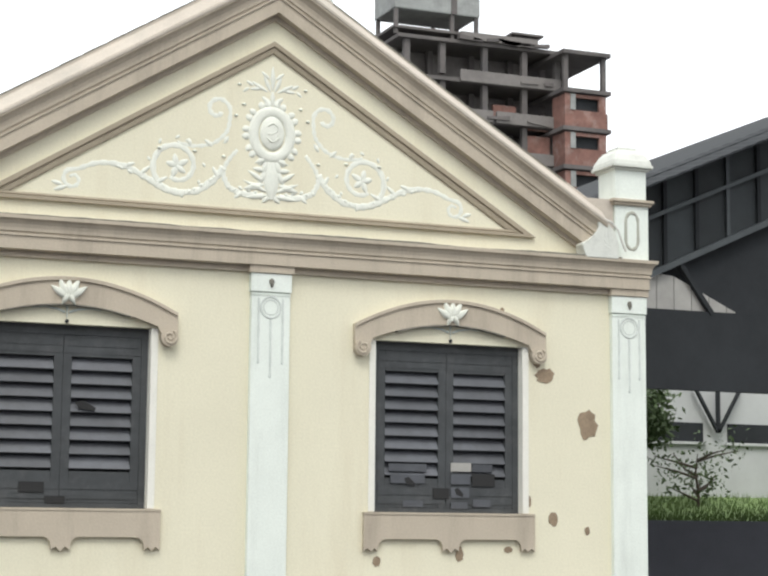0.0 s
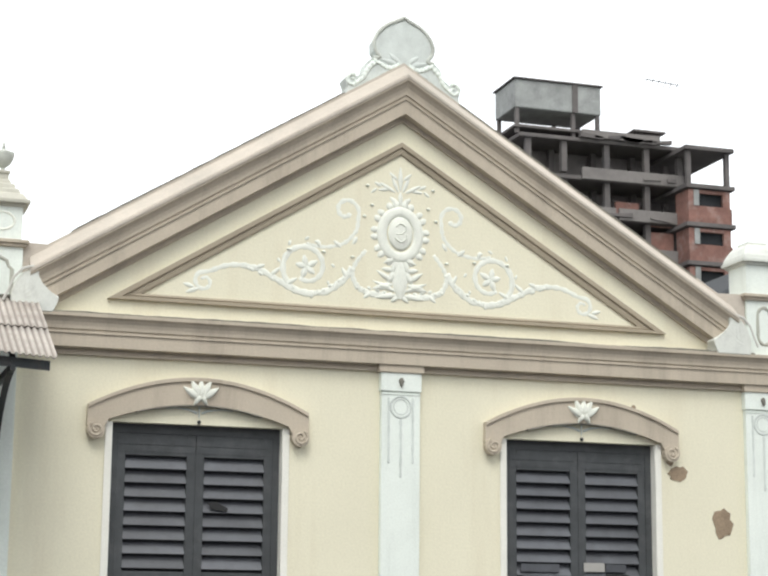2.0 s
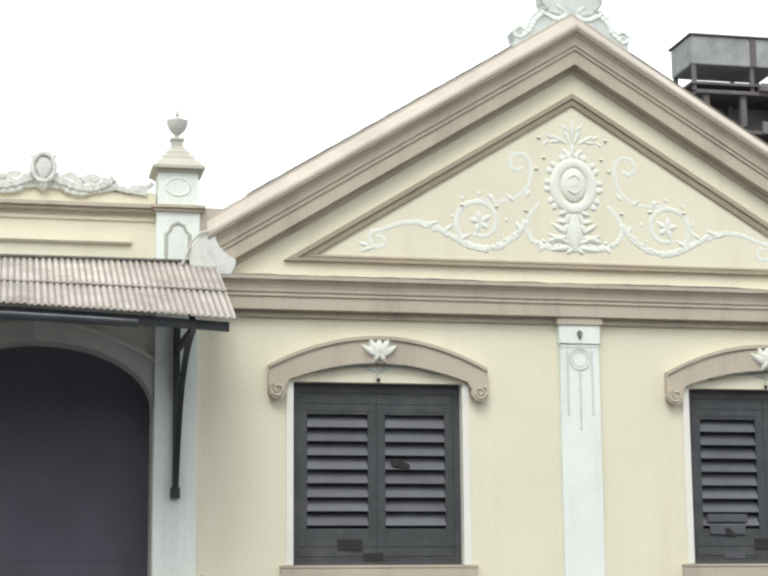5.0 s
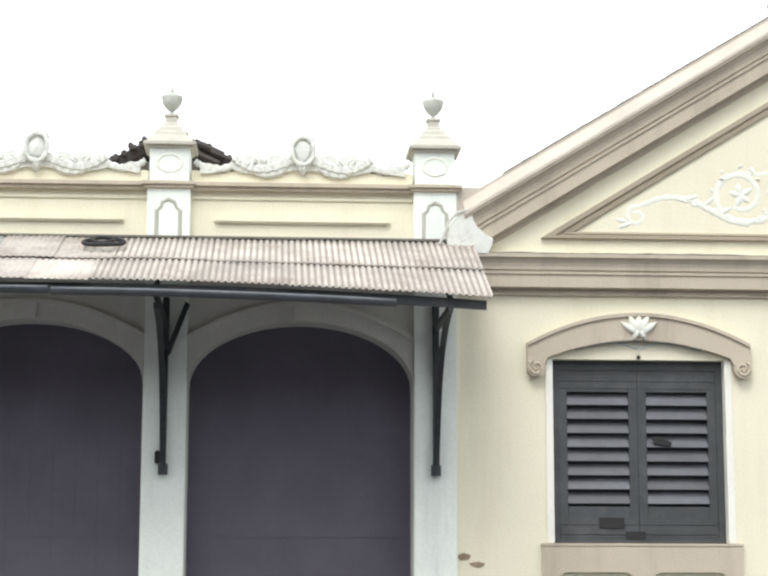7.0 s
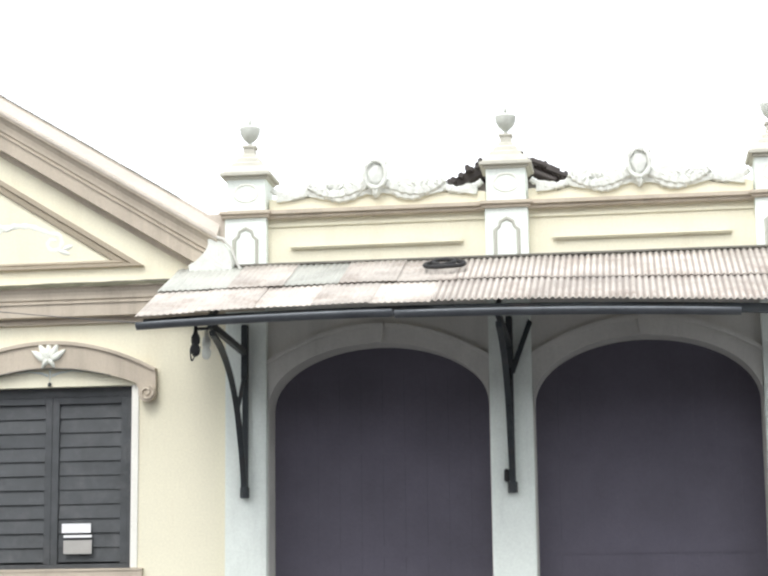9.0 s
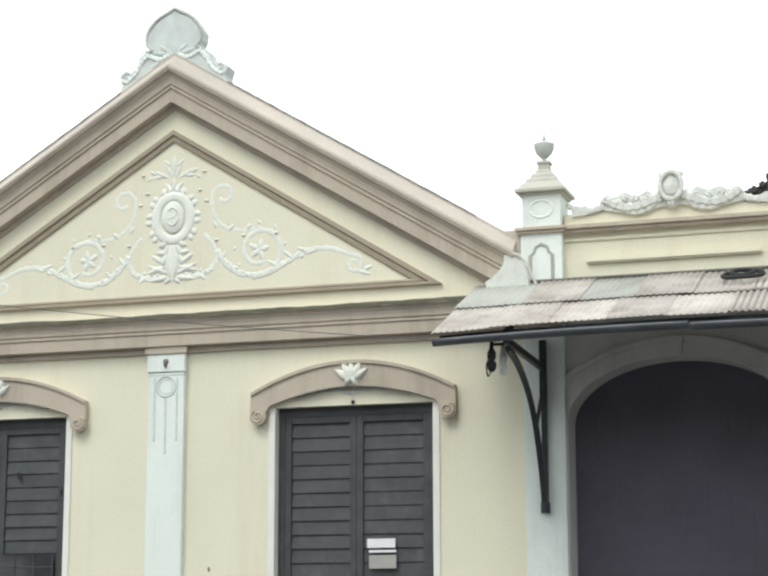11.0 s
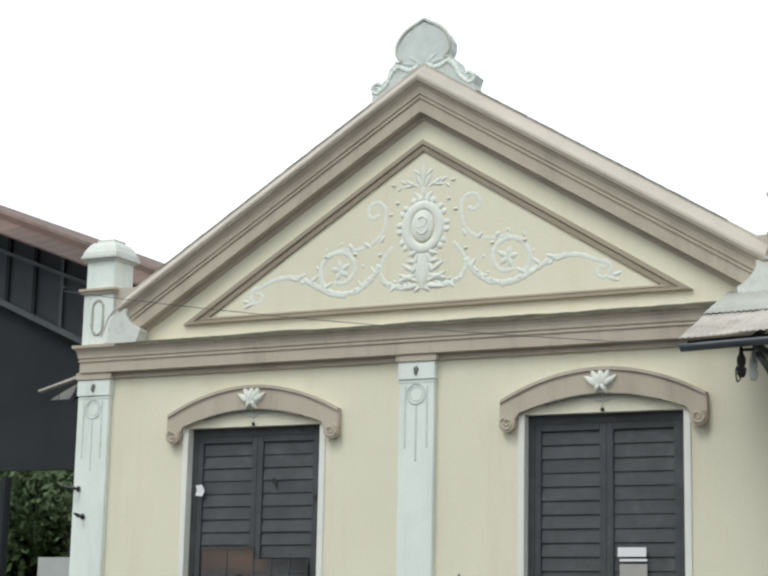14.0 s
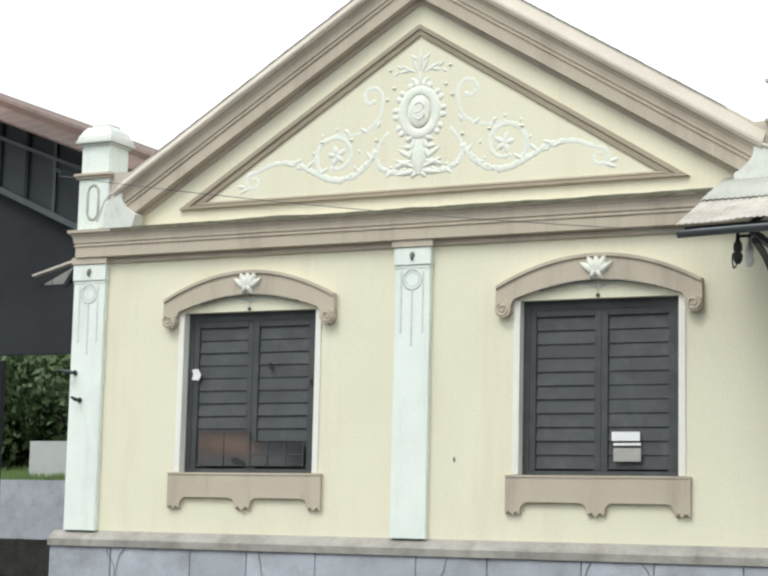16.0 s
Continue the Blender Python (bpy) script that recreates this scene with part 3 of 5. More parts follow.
def pier(parent, x, urn, z0=4.70):
    """A parapet pier: panelled shaft, ledge, block and stepped cap."""
    hw = 0.205
    p = part("pier", boxes((x - hw, x + hw, -0.09, 0.32, z0, 5.31), (x - hw + 0.015, x + hw - 0.015, -0.075, 0.305, 5.37, 5.73), bevel=0.006), WHITE, parent, "white parapet pier with moulded panel")
    part("pier_ledge", boxes((x - hw - 0.05, x + hw + 0.05, -0.14, 0.37, 5.335, 5.37), (x - hw - 0.03, x + hw + 0.03, -0.12, 0.35, 5.305, 5.335), bevel=0.006), TAUPE, p, "taupe ledge")
    bm = boxes((x - hw - 0.012, x + hw + 0.012, -0.102, 0.332, 5.695, 5.722), (x - hw - 0.045, x + hw + 0.045, -0.135, 0.365, 5.722, 5.76), bevel=0.007)
    top = 6.07 if urn else 5.965
    prof = ((0.23, 5.756), (0.205, 5.795), (0.185, 5.825), (0.16, 5.835), (0.148, 5.875), (0.12, 5.888), (0.108, 5.93), (0.078, 5.945), (0.066, 5.98), (0.054, 5.986), (0.054, 6.045), (0.066, 6.05), (0.066, top)) if urn else ((0.235, 5.756), (0.228, 5.80), (0.19, 5.875), (0.15, 5.925), (0.115, 5.935), (0.115, top))
    rows = []
    for r, z in prof:
        rows.append([bm.verts.new((x + a * r, 0.115 + b * r, z)) for a, b in ((-1, -1), (1, -1), (1, 1), (-1, 1))])
    for q, w in zip(rows, rows[1:]):
        for i in range(4):
            bm.faces.new((q[i], q[(i + 1) % 4], w[(i + 1) % 4], w[i]))
    bm.faces.new(rows[-1])
    part("pier_cap", bm, CAP if urn else CREST, p, "weathered stepped cap")
    bm = bmesh.new()
    y = -0.09
    line = [(-0.11, 4.72), (-0.11, 5.09), (-0.075, 5.12), (-0.06, 5.17), (0.0, 5.20), (0.06, 5.17), (0.075, 5.12), (0.11, 5.09), (0.11, 4.72)] if urn else arc(0, 5.13, 0.075, 0.10, 0, 180, 10) + arc(0, 4.93, 0.075, 0.10, 180, 360, 10) + [(0.075, 5.13)]
    rope(bm, [(x + a, b) for a, b in line], 0.017, 0.017, y, 0.7)
    part("panel_moulding", bm, MOULD, p, "grey-green raised moulding")
    if urn:
        bm = bmesh.new()
        rope(bm, [(x + a, b) for a, b in arc(0, 5.555, 0.115, 0.085, 0, 360, 24)], 0.012, 0.012, -0.075, 0.7)
        part("oval_moulding", bm, RELIEF, p)
        bm = bmesh.new()
        lathe(bm, [(0.04, 6.065), (0.022, 6.08), (0.02, 6.105), (0.035, 6.115), (0.07, 6.15), (0.094, 6.195), (0.102, 6.24), (0.104, 6.255), (0.09, 6.26), (0.06, 6.272), (0.025, 6.285), (0.012, 6.295)], x, 0.115)
        tube(bm, [(x, 0.115, 6.285), (x, 0.115, 6.36)], [0.02, 0.009], 6)
        part("urn", bm, GREYRELIEF, p, "grey-white urn finial with spike", smooth=True)
    return p


def kneeler(parent, s):
    """White scroll block where the gable meets the cornice."""
    pts = [(3.855, 4.69), (3.855, 4.86), (3.82, 4.98), (3.75, 5.06), (3.66, 5.10), (3.60, 5.09), (3.62, 5.02), (3.58, 4.95), (3.50, 4.89), (3.41, 4.84), (3.44, 4.78), (3.46, 4.69)]
    bm = slab(bmesh.new(), [(s * a, b) for a, b in pts], -0.19, -0.02)
    bmesh.ops.bevel(bm, geom=bm.edges[:], offset=0.012, segments=1, affect="EDGES")
    for k in range(4):
        leaf(bm, s * (3.78 - 0.02 * k), 4.80 + 0.03 * k, 150 - 18 * k if s > 0 else 30 + 18 * k, 0.17, 0.10, -0.185, 0.008)
    rim = bmesh.new()
    rope(rim, [(s * a, b) for a, b in [(3.66, 5.115)] + [(3.76, 5.085), (3.84, 5.0), (3.885, 4.88), (3.93, 4.78)]], 0.014, 0.012, -0.2, 0.8)
    part("kneeler_rim", rim, GREYWASH, parent, "dark curved rim")
    part("kneeler", bm, CREST, parent, "white scrolled kneeler stone")


def cornice_section():
    return [(-0.05, 0.0), (0.035, 0.0), (0.03, 0.06), (0.11, 0.066), (0.11, 0.185), (0.124, 0.19), (0.124, 0.206), (0.114, 0.21), (0.114, 0.224), (0.128, 0.23), (0.13, 0.26), (0.138, 0.295), (0.156, 0.325), (0.182, 0.342), (0.184, 0.375), (0.0, 0.405), (-0.05, 0.405)]


def pavilion(sg):
    right = sg > 0
    gx, gz = (0.012, 0.022) if right else (0.0, 0.052)
    sill = SILL if right else SILL - 0.02
    oc, ohw = (4.04, 0.205) if right else (-4.09, 0.215)
    pv = thing("gabled_pavilion", "cream pavilion with taupe cornices and white pilasters" + (", plaster broken in patches" if right else ""), "building", (sg * P, 0, 0), "station pavilions")
    out = 1 if right else -1
    wx = (-2.015, 1.967) if right else (-1.995, 2.0)
    hw = 0.83
    # front wall with two openings
    x0, x1 = (-4.12, 4.24) if right else (-4.30, 4.12)
    bm = pierced([x0, wx[0] - hw, wx[0] + hw, wx[1] - hw, wx[1] + hw, x1], [BASE, sill - 0.02, HEAD, CORN + 0.4], [(1, 1), (3, 1)], 0.0, 0.4)
    part("wall", bm, CREAM, pv, "cream limewashed wall")
    bm = slab(bmesh.new(), [(-4.0, 4.7), (4.0, 4.7), (4.0, 7.3 - SLOPE * 4.0), (0, 7.3), (-4.0, 7.3 - SLOPE * 4.0)], 0.0, 0.3)
    part("tympanum", bm, CREAM, pv, "cream gable field")
    xo = 4.24 if right else -4.30
    part("side_wall", boxes((min(xo, xo - out * 0.4), max(xo, xo - out * 0.4), 0.4, 9.0, BASE, 4.7)), CREAM, pv)
    # main cornice
    bm = bmesh.new()
    sec = cornice_section()
    a, b = (-4.15, 4.36) if right else (-4.36, 4.15)
    up = Vector((0, 0, 1))
    if right:
        fr = [((a, 0, CORN), (0, -1, 0), up), ((4.16, 0, CORN), (1, -1, 0), up), ((4.16, 3.0, CORN), (1, 0, 0), up)]
    else:
        fr = [((-4.16, 3.0, CORN), (-1, 0, 0), up), ((-4.16, 0, CORN), (-1, -1, 0), up), ((b, 0, CORN), (0, -1, 0), up)]
    sweep(bm, sec, fr)
    part("cornice", bm, TAUPE, pv, "taupe moulded cornice, grimy along its top")
    for x, w in ((0 if right else -0.015, 0.235), (oc, ohw + 0.025)):
        part("cornice_break", boxes((x - w, x + w, -0.09, 0.0, CORN - 0.012, CORN + 0.07), bevel=0.004), TAUPE, pv)
    # raking cornice
    sec = [(-0.05, 6.885), (0.03, 6.89), (0.028, 6.945), (0.12, 6.952), (0.12, 7.095), (0.136, 7.10), (0.136, 7.118), (0.124, 7.122), (0.124, 7.14), (0.14, 7.146), (0.142, 7.18), (0.15, 7.225), (0.172, 7.262), (0.205, 7.284), (0.205, 7.305), (-0.05, 7.305)]
    bm = bmesh.new()
    E = 3.70
    sweep(bm, sec, [((-E, 0, -SLOPE * E), (0, -1, 0), up), ((0, 0, 0), (0, -1, 0), up), ((E, 0, -SLOPE * E), (0, -1, 0), up)])
    part("raking_cornice", bm, TAUPE, pv, "taupe raking cornice", at=(gx, 0, gz))
    bm = bmesh.new()
    sec = [(0.214, 7.307), (0.214, 7.335), (0.196, 7.341), (0.196, 7.35), (0.05, 7.48), (0.05, 7.51), (-0.32, 7.51), (-0.32, 7.307)]
    sweep(bm, sec, [((-E, 0, -SLOPE * E), (0, -1, 0), up), ((0, 0, 0), (0, -1, 0), up), ((E, 0, -SLOPE * E), (0, -1, 0), up)])
    part("coping", bm, COPING, pv, "weathered cream sloping coping", at=(gx, 0, gz))
    for s in (-1, 1):
        bm = slab(bmesh.new(), [(s * 3.47, 5.36), (s * 3.86, 5.365), (s * 3.86, 4.76), (s * 3.62, 4.76), (s * 3.47, 5.0)], -0.06, 0.3)
        part("coping_stop", bm, COPING, pv, "weathered coping block at the gable foot")
    # frame of the gable field
    bm = bmesh.new()
    rows = []
    for u, y in ((0.0, 0.02), (0.0, -0.045), (0.36, -0.045), (0.44, -0.022), (0.52, -0.022), (0.60, -0.03), (0.88, -0.022), (1.0, 0.02)):
        x, z0, z1 = 2.935 - 0.36 * u, 4.887 + 0.075 * u, (6.69 if right else 6.715) - 0.135 * u
        rows.append([bm.verts.new(p) for p in ((-x, y, z0), (0, y, z1), (x, y, z0))])
    for p, q in zip(rows, rows[1:]):
        for k in range(3):
            bm.faces.new((p[k], p[(k + 1) % 3], q[(k + 1) % 3], q[k]))
    part("gable_frame", bm, GABLELINE, pv, "olive-brown triangular moulding")
    plain = set(pv.children)
    relief(pv)
    for o in set(pv.children) - plain:
        o.location.z += 0.0 if right else 0.028
    fin = finial(pv)
    fin.location = (0.02, 0, 0.01) if right else (-0.025, 0, 0.05)
    for s in (-1, 1):
        kneeler(pv, s)
    pilaster(pv, 0 if right else -0.015, BASE, 4.32, 0.202)
    pilaster(pv, oc, BASE, 4.32, ohw)
    for i, c in enumerate(wx):
        hood(pv, c)
        apron(pv, c, sill - SILL)
        shutter_window(pv, c, right, sill=sill)
    pier(pv, out * 4.07, False)
    # plain rear of the block
    part("rear_wall", boxes((-4.30, 4.30, 8.8, 9.1, BASE, 4.7)), CREAM, pv)
    xi = -out * 4.05
    part("side_wall", boxes((xi - 0.15, xi + 0.15, 0.41, 8.8, BASE, 4.7)), CREAM, pv)
    part("rear_gable", slab(bmesh.new(), [(-4.2, 4.7), (4.2, 4.7), (0, 4.7 + 4.2 * 0.53)], 8.8, 9.1), CREAM, pv)
    # roof behind the gable
    bm = bmesh.new()
    sec = [(-4.45, 4.55), (0, 4.55 + 4.45 * 0.57), (4.45, 4.55), (4.45, 4.45), (0, 4.45 + 4.45 * 0.57), (-4.45, 4.45)]
    slab(bm, sec, 0.33, 9.4)
    part("roof", bm, TILE, pv, "dark old clay tile roof")
    return pv


RIGHT = pavilion(1)
LEFT = pavilion(-1)


def arcade():
    ar = thing("arcade", "cream arcade with two arched doors between white pilasters", "building", (0, 0, 0))
    B = 2.53
    for s in (-1, 1):
        c = s * B / 2
        hw = 1.055
        arch = arc(c, 3.45, hw, 0.60, 0, 180, 28)
        x0, x1 = sorted((0, s * 2.38))
        out = [(c + hw, BASE)] + arch + [(c - hw, BASE), (x0, BASE), (x0, 4.6), (x1, 4.6), (x1, BASE)]
        # pale limewash toned grey here, part of the awning's shade put into it
        part("wall", slab(bmesh.new(), out, 0.0, 0.4), GREYWASH, ar, "limewashed wall with an arched opening, greyed for the awning's shade")
        part("parapet", boxes((x0, x1, 0.0, 0.4, 4.602, 5.33)), CREAM, ar, "cream parapet wall")
        bm = bmesh.new()
        outer = [(c - u * (hw + 0.01), 4.22 - 0.33 * u * u) for u in [-1 + i / 14 for i in range(29)]]
        ring(bm, outer, arch, -0.035, 0.0)
        ring(bm, [(p, q + 0.022) for p, q in outer], [(p, q - 0.022) for p, q in outer], -0.058, 0.0)
        part("archivolt", bm, GREYWASH, ar, "arch moulding, greyed for the awning's shade")
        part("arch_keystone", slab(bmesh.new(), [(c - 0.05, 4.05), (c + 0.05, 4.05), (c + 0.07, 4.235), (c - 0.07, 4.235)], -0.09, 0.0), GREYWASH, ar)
        door = part("door", boxes((c - hw, c + hw, 0.34, 0.37, BASE, 4.1)), DOOR, ar, "tall dark wooden double door, closed")
        n = 10
        for i in range(n):
            a = c - hw + 2 * hw * i / n
            part("plank", boxes((a + 0.0005, a + 2 * hw / n - 0.0005, 0.315, 0.34, BASE + 0.03, 4.09)), DOOR, door)
        for z in (2.09, 3.07):
            part("door_rail", boxes((c - hw, c + hw, 0.308, 0.315, z - 0.05, z + 0.05), bevel=0.003), DOOR, door)
        # parapet panel and mouldings
        a, b = sorted((s * 0.205, s * (B - 0.205)))
        part("panel_bar", boxes((c - 0.84, c + 0.84, -0.045, 0.0, 4.99, 5.06), bevel=0.016), CREAM, ar, "raised cream panel bar")
        part("string_course", boxes((a, b, -0.018, 0.0, 5.215, 5.25), bevel=0.006), CREAM, ar)
        part("parapet_ledge", boxes((a, b, -0.10, 0.3, 5.33, 5.372), (a, b, -0.07, 0.3, 5.295, 5.33), bevel=0.006), TAUPE, ar, "taupe parapet ledge")
        # broken crest with garlands and a shield
        rnd = random.Random(5 + s)
        n = 44
        top, bot = [], []
        for i in range(n + 1):
            x = a + (b - a) * i / n
            u = abs(x - c)
            z = 5.49 + rnd.uniform(-0.006, 0.006) + 0.05 * max(0, 1 - u / 1.0) + (0.02 * math.sin(u * 14) if u > 0.6 else 0)
            top.append((x, z))
        part("parapet_crest", slab(bmesh.new(), top + [(b, 5.37), (a, 5.37)], 0.04, 0.2), CREAM, ar, "cream broken parapet crest")
        bm = bmesh.new()
        top = []
        for i in range(61):
            x = c - 0.98 + 1.96 * i / 60
            u = abs(x - c)
            z = (5.635 if u < 0.62 else 5.635 - 0.10 * min(1, (u - 0.62) / 0.1)) + 0.02 * math.sin(u * 31) + rnd.uniform(-0.012, 0.012)
            top.append((x, z + (0.03 if u > 0.9 else 0)))
        low = [(x, 5.50 - 0.045 * abs(math.sin((abs(x - c) - 0.08) * 5.2)) + rnd.uniform(-0.006, 0.006)) for x, _ in top]
        slab(bm, top + low[::-1], 0.012, 0.15)
        for e in (-1, 1):
            rope(bm, spline([(c + e * 0.10, 5.60), (c + e * 0.25, 5.53), (c + e * 0.42, 5.50), (c + e * 0.56, 5.54), (c + e * 0.66, 5.61)], 7), 0.06, 0.045, 0.02, 0.7)
            rope(bm, spline([(c + e * 0.12, 5.57), (c + e * 0.22, 5.48), (c + e * 0.36, 5.45), (c + e * 0.46, 5.48)], 7), 0.035, 0.03, 0.02, 0.7)
            rope(bm, spline([(c + e * 0.66, 5.54), (c + e * 0.80, 5.50), (c + e * 0.95, 5.53), (c + e * 1.03, 5.58)], 7), 0.04, 0.028, 0.03, 0.7)
            for k in range(9):
                leaf(bm, c + e * (0.14 + 0.06 * k), 5.54 + 0.03 * math.sin(k * 1.7), rnd.uniform(20, 160), 0.08, 0.08, 0.008, 0.025)
        part("garland", bm, CREST, ar, "weathered grey-white stucco garland", at=(0, 0, 0.022))
        bm = bmesh.new()
        blob(bm, (c, 0.02, 5.68), 0.13, (0.85, 0.5, 1.1), seed=3 * s, rough=0.25)
        rope(bm, arc(c, 5.68, 0.105, 0.135, 0, 360, 20), 0.022, 0.022, -0.035, 0.8)
        for k in range(5):
            blob(bm, (c - 0.09 + 0.045 * k, 0.02, 5.80 + 0.03 * (1 - abs(k - 2) / 2)), 0.035, (1, 0.8, 1), seed=k, rough=0.3, sub=1)
        leaf(bm, c, 5.56, -90, 0.11, 0.1, 0.0, 0.05)
        part("shield", bm, CREST, ar, "white stucco shield on the crest", at=(0, 0, 0.022))
    for x in (-B, 0, B):
        pilaster(ar, x, BASE, 4.60, 0.20, 0.07, ornament=False)
        pier(ar, x, True, 4.6)
    part("flat_roof", boxes((-2.36, 2.36, 0.41, 9.0, 4.62, 4.76)), LEDGE, ar)
    part("roof_gable", slab(bmesh.new(), [(-2.2, 4.76), (2.2, 4.76), (2.2, 5.06), (-0.13, 6.3), (-2.2, 5.16)], 2.45, 2.6), LEDGE, ar)
    part("rear_wall", boxes((-2.36, 2.36, 8.8, 9.1, BASE, 4.62), (-2.2, 2.2, 8.8, 9.1, 4.76, 5.2)), CREAM, ar)
    # tile roof that peeps over the parapet
    bm = bmesh.new()
    slab(bm, [(-2.36, 5.24), (-0.13, 6.47), (2.3, 5.13), (2.3, 5.03), (-0.13, 6.35), (-2.36, 5.14)], 2.2, 9.2)
    rnd = random.Random(9)
    for s in (-1, 1):
        for i in range(44):
            u = (i + rnd.uniform(0.2, 0.8)) / 44
            x, z = -0.13 + s * 2.2 * u, 6.47 - 1.21 * u + rnd.uniform(-0.035, 0.012)
            tube(bm, [(x, 2.10 + rnd.uniform(-0.05, 0.03), z), (x, 2.6, z + 0.02)], rnd.uniform(0.022, 0.042), 6, 0.8)
    for x, z, ln in ((0.30, 6.23, 0.30), (0.46, 6.13, 0.3), (0.25, 6.13, 0.3)):
        tube(bm, [(x - ln / 2, 2.06, z + ln * 0.22), (x + ln / 2, 2.06, z - ln * 0.22)], [0.03, 0.022], 6)
    part("roof", bm, TILE, ar, "sooty clay tile roof")
    return ar


arcade()

# plinth under the whole front
plinth = thing("plinth", "blue-grey cracked stone plinth with a dirty sloping ledge", "plinth", kind="structure")
bm = bmesh.new()
sweep(bm, [(0.0, 1.14), (0.13, 1.14), (0.13, 1.215), (0.11, 1.235), (0.0, 1.312)], [((-10.95, 0.0, 0), (0, -1, 0), (0, 0, 1)), ((10.95, 0.0, 0), (0, -1, 0), (0, 0, 1))])
part("ledge", bm, LEDGE, plinth, "dirty mortar ledge")
part("core", boxes((-10.9, 10.9, -0.03, 9.0, 0.0, 1.14), (-10.9, 10.9, 0.0, 9.0, 1.14, BASE)), LEDGE, plinth)


# ---- awning over the arcade ----
AX0, AX1, ADEPTH, ABACK = -3.185, 2.89, 1.65, 4.768


def eave(x):
    """Height of the awning's front edge, which bows a little."""
    return 4.15 - 0.08 * ((x + 0.9) / 3.1) ** 2


def sheet(x0, x1, v0, v1, amp, lift):
    """One corrugated sheet of the awning."""
    pitch = RIB
    n = round((x1 - x0) / pitch * 6)
    bm = bmesh.new()
    tops, lows = [], []
    for j in range(4):
        v = v0 + (v1 - v0) * j / 3
        a, b = [], []
        for i in range(n + 1):
            x = x0 + (x1 - x0) * i / n
            z = ABACK + (eave(x) - ABACK) * v + amp * math.sin(2 * math.pi * x / pitch) + lift * (1 - 0.4 * v)
            z += 0.006 * noise.noise(Vector((x * 1.5, v * 3, 0)))
            y = -0.10 - (ADEPTH - 0.10) * v - (0.008 * noise.noise(Vector((x * 4, v, 5))) if j == 3 else 0)
            a.append(bm.verts.new((x, y, z)))
            b.append(bm.verts.new((x, y, z - 0.008)))
        tops.append(a)
        lows.append(b)
    for j in range(3):
        for i in range(n):
            bm.faces.new((tops[j][i], tops[j + 1][i], tops[j + 1][i + 1], tops[j][i + 1]))
            bm.faces.new((lows[j][i], lows[j][i + 1], lows[j + 1][i + 1], lows[j + 1][i]))
    for i in range(n):
        bm.faces.new((tops[3][i], lows[3][i], lows[3][i + 1], tops[3][i + 1]))
        bm.faces.new((tops[0][i], tops[0][i + 1], lows[0][i + 1], lows[0][i]))
    for j in range(3):
        bm.faces.new((tops[j][0], lows[j][0], lows[j + 1][0], tops[j + 1][0]))
        bm.faces.new((tops[j][n], tops[j + 1][n], lows[j + 1][n], lows[j][n]))
    return bm


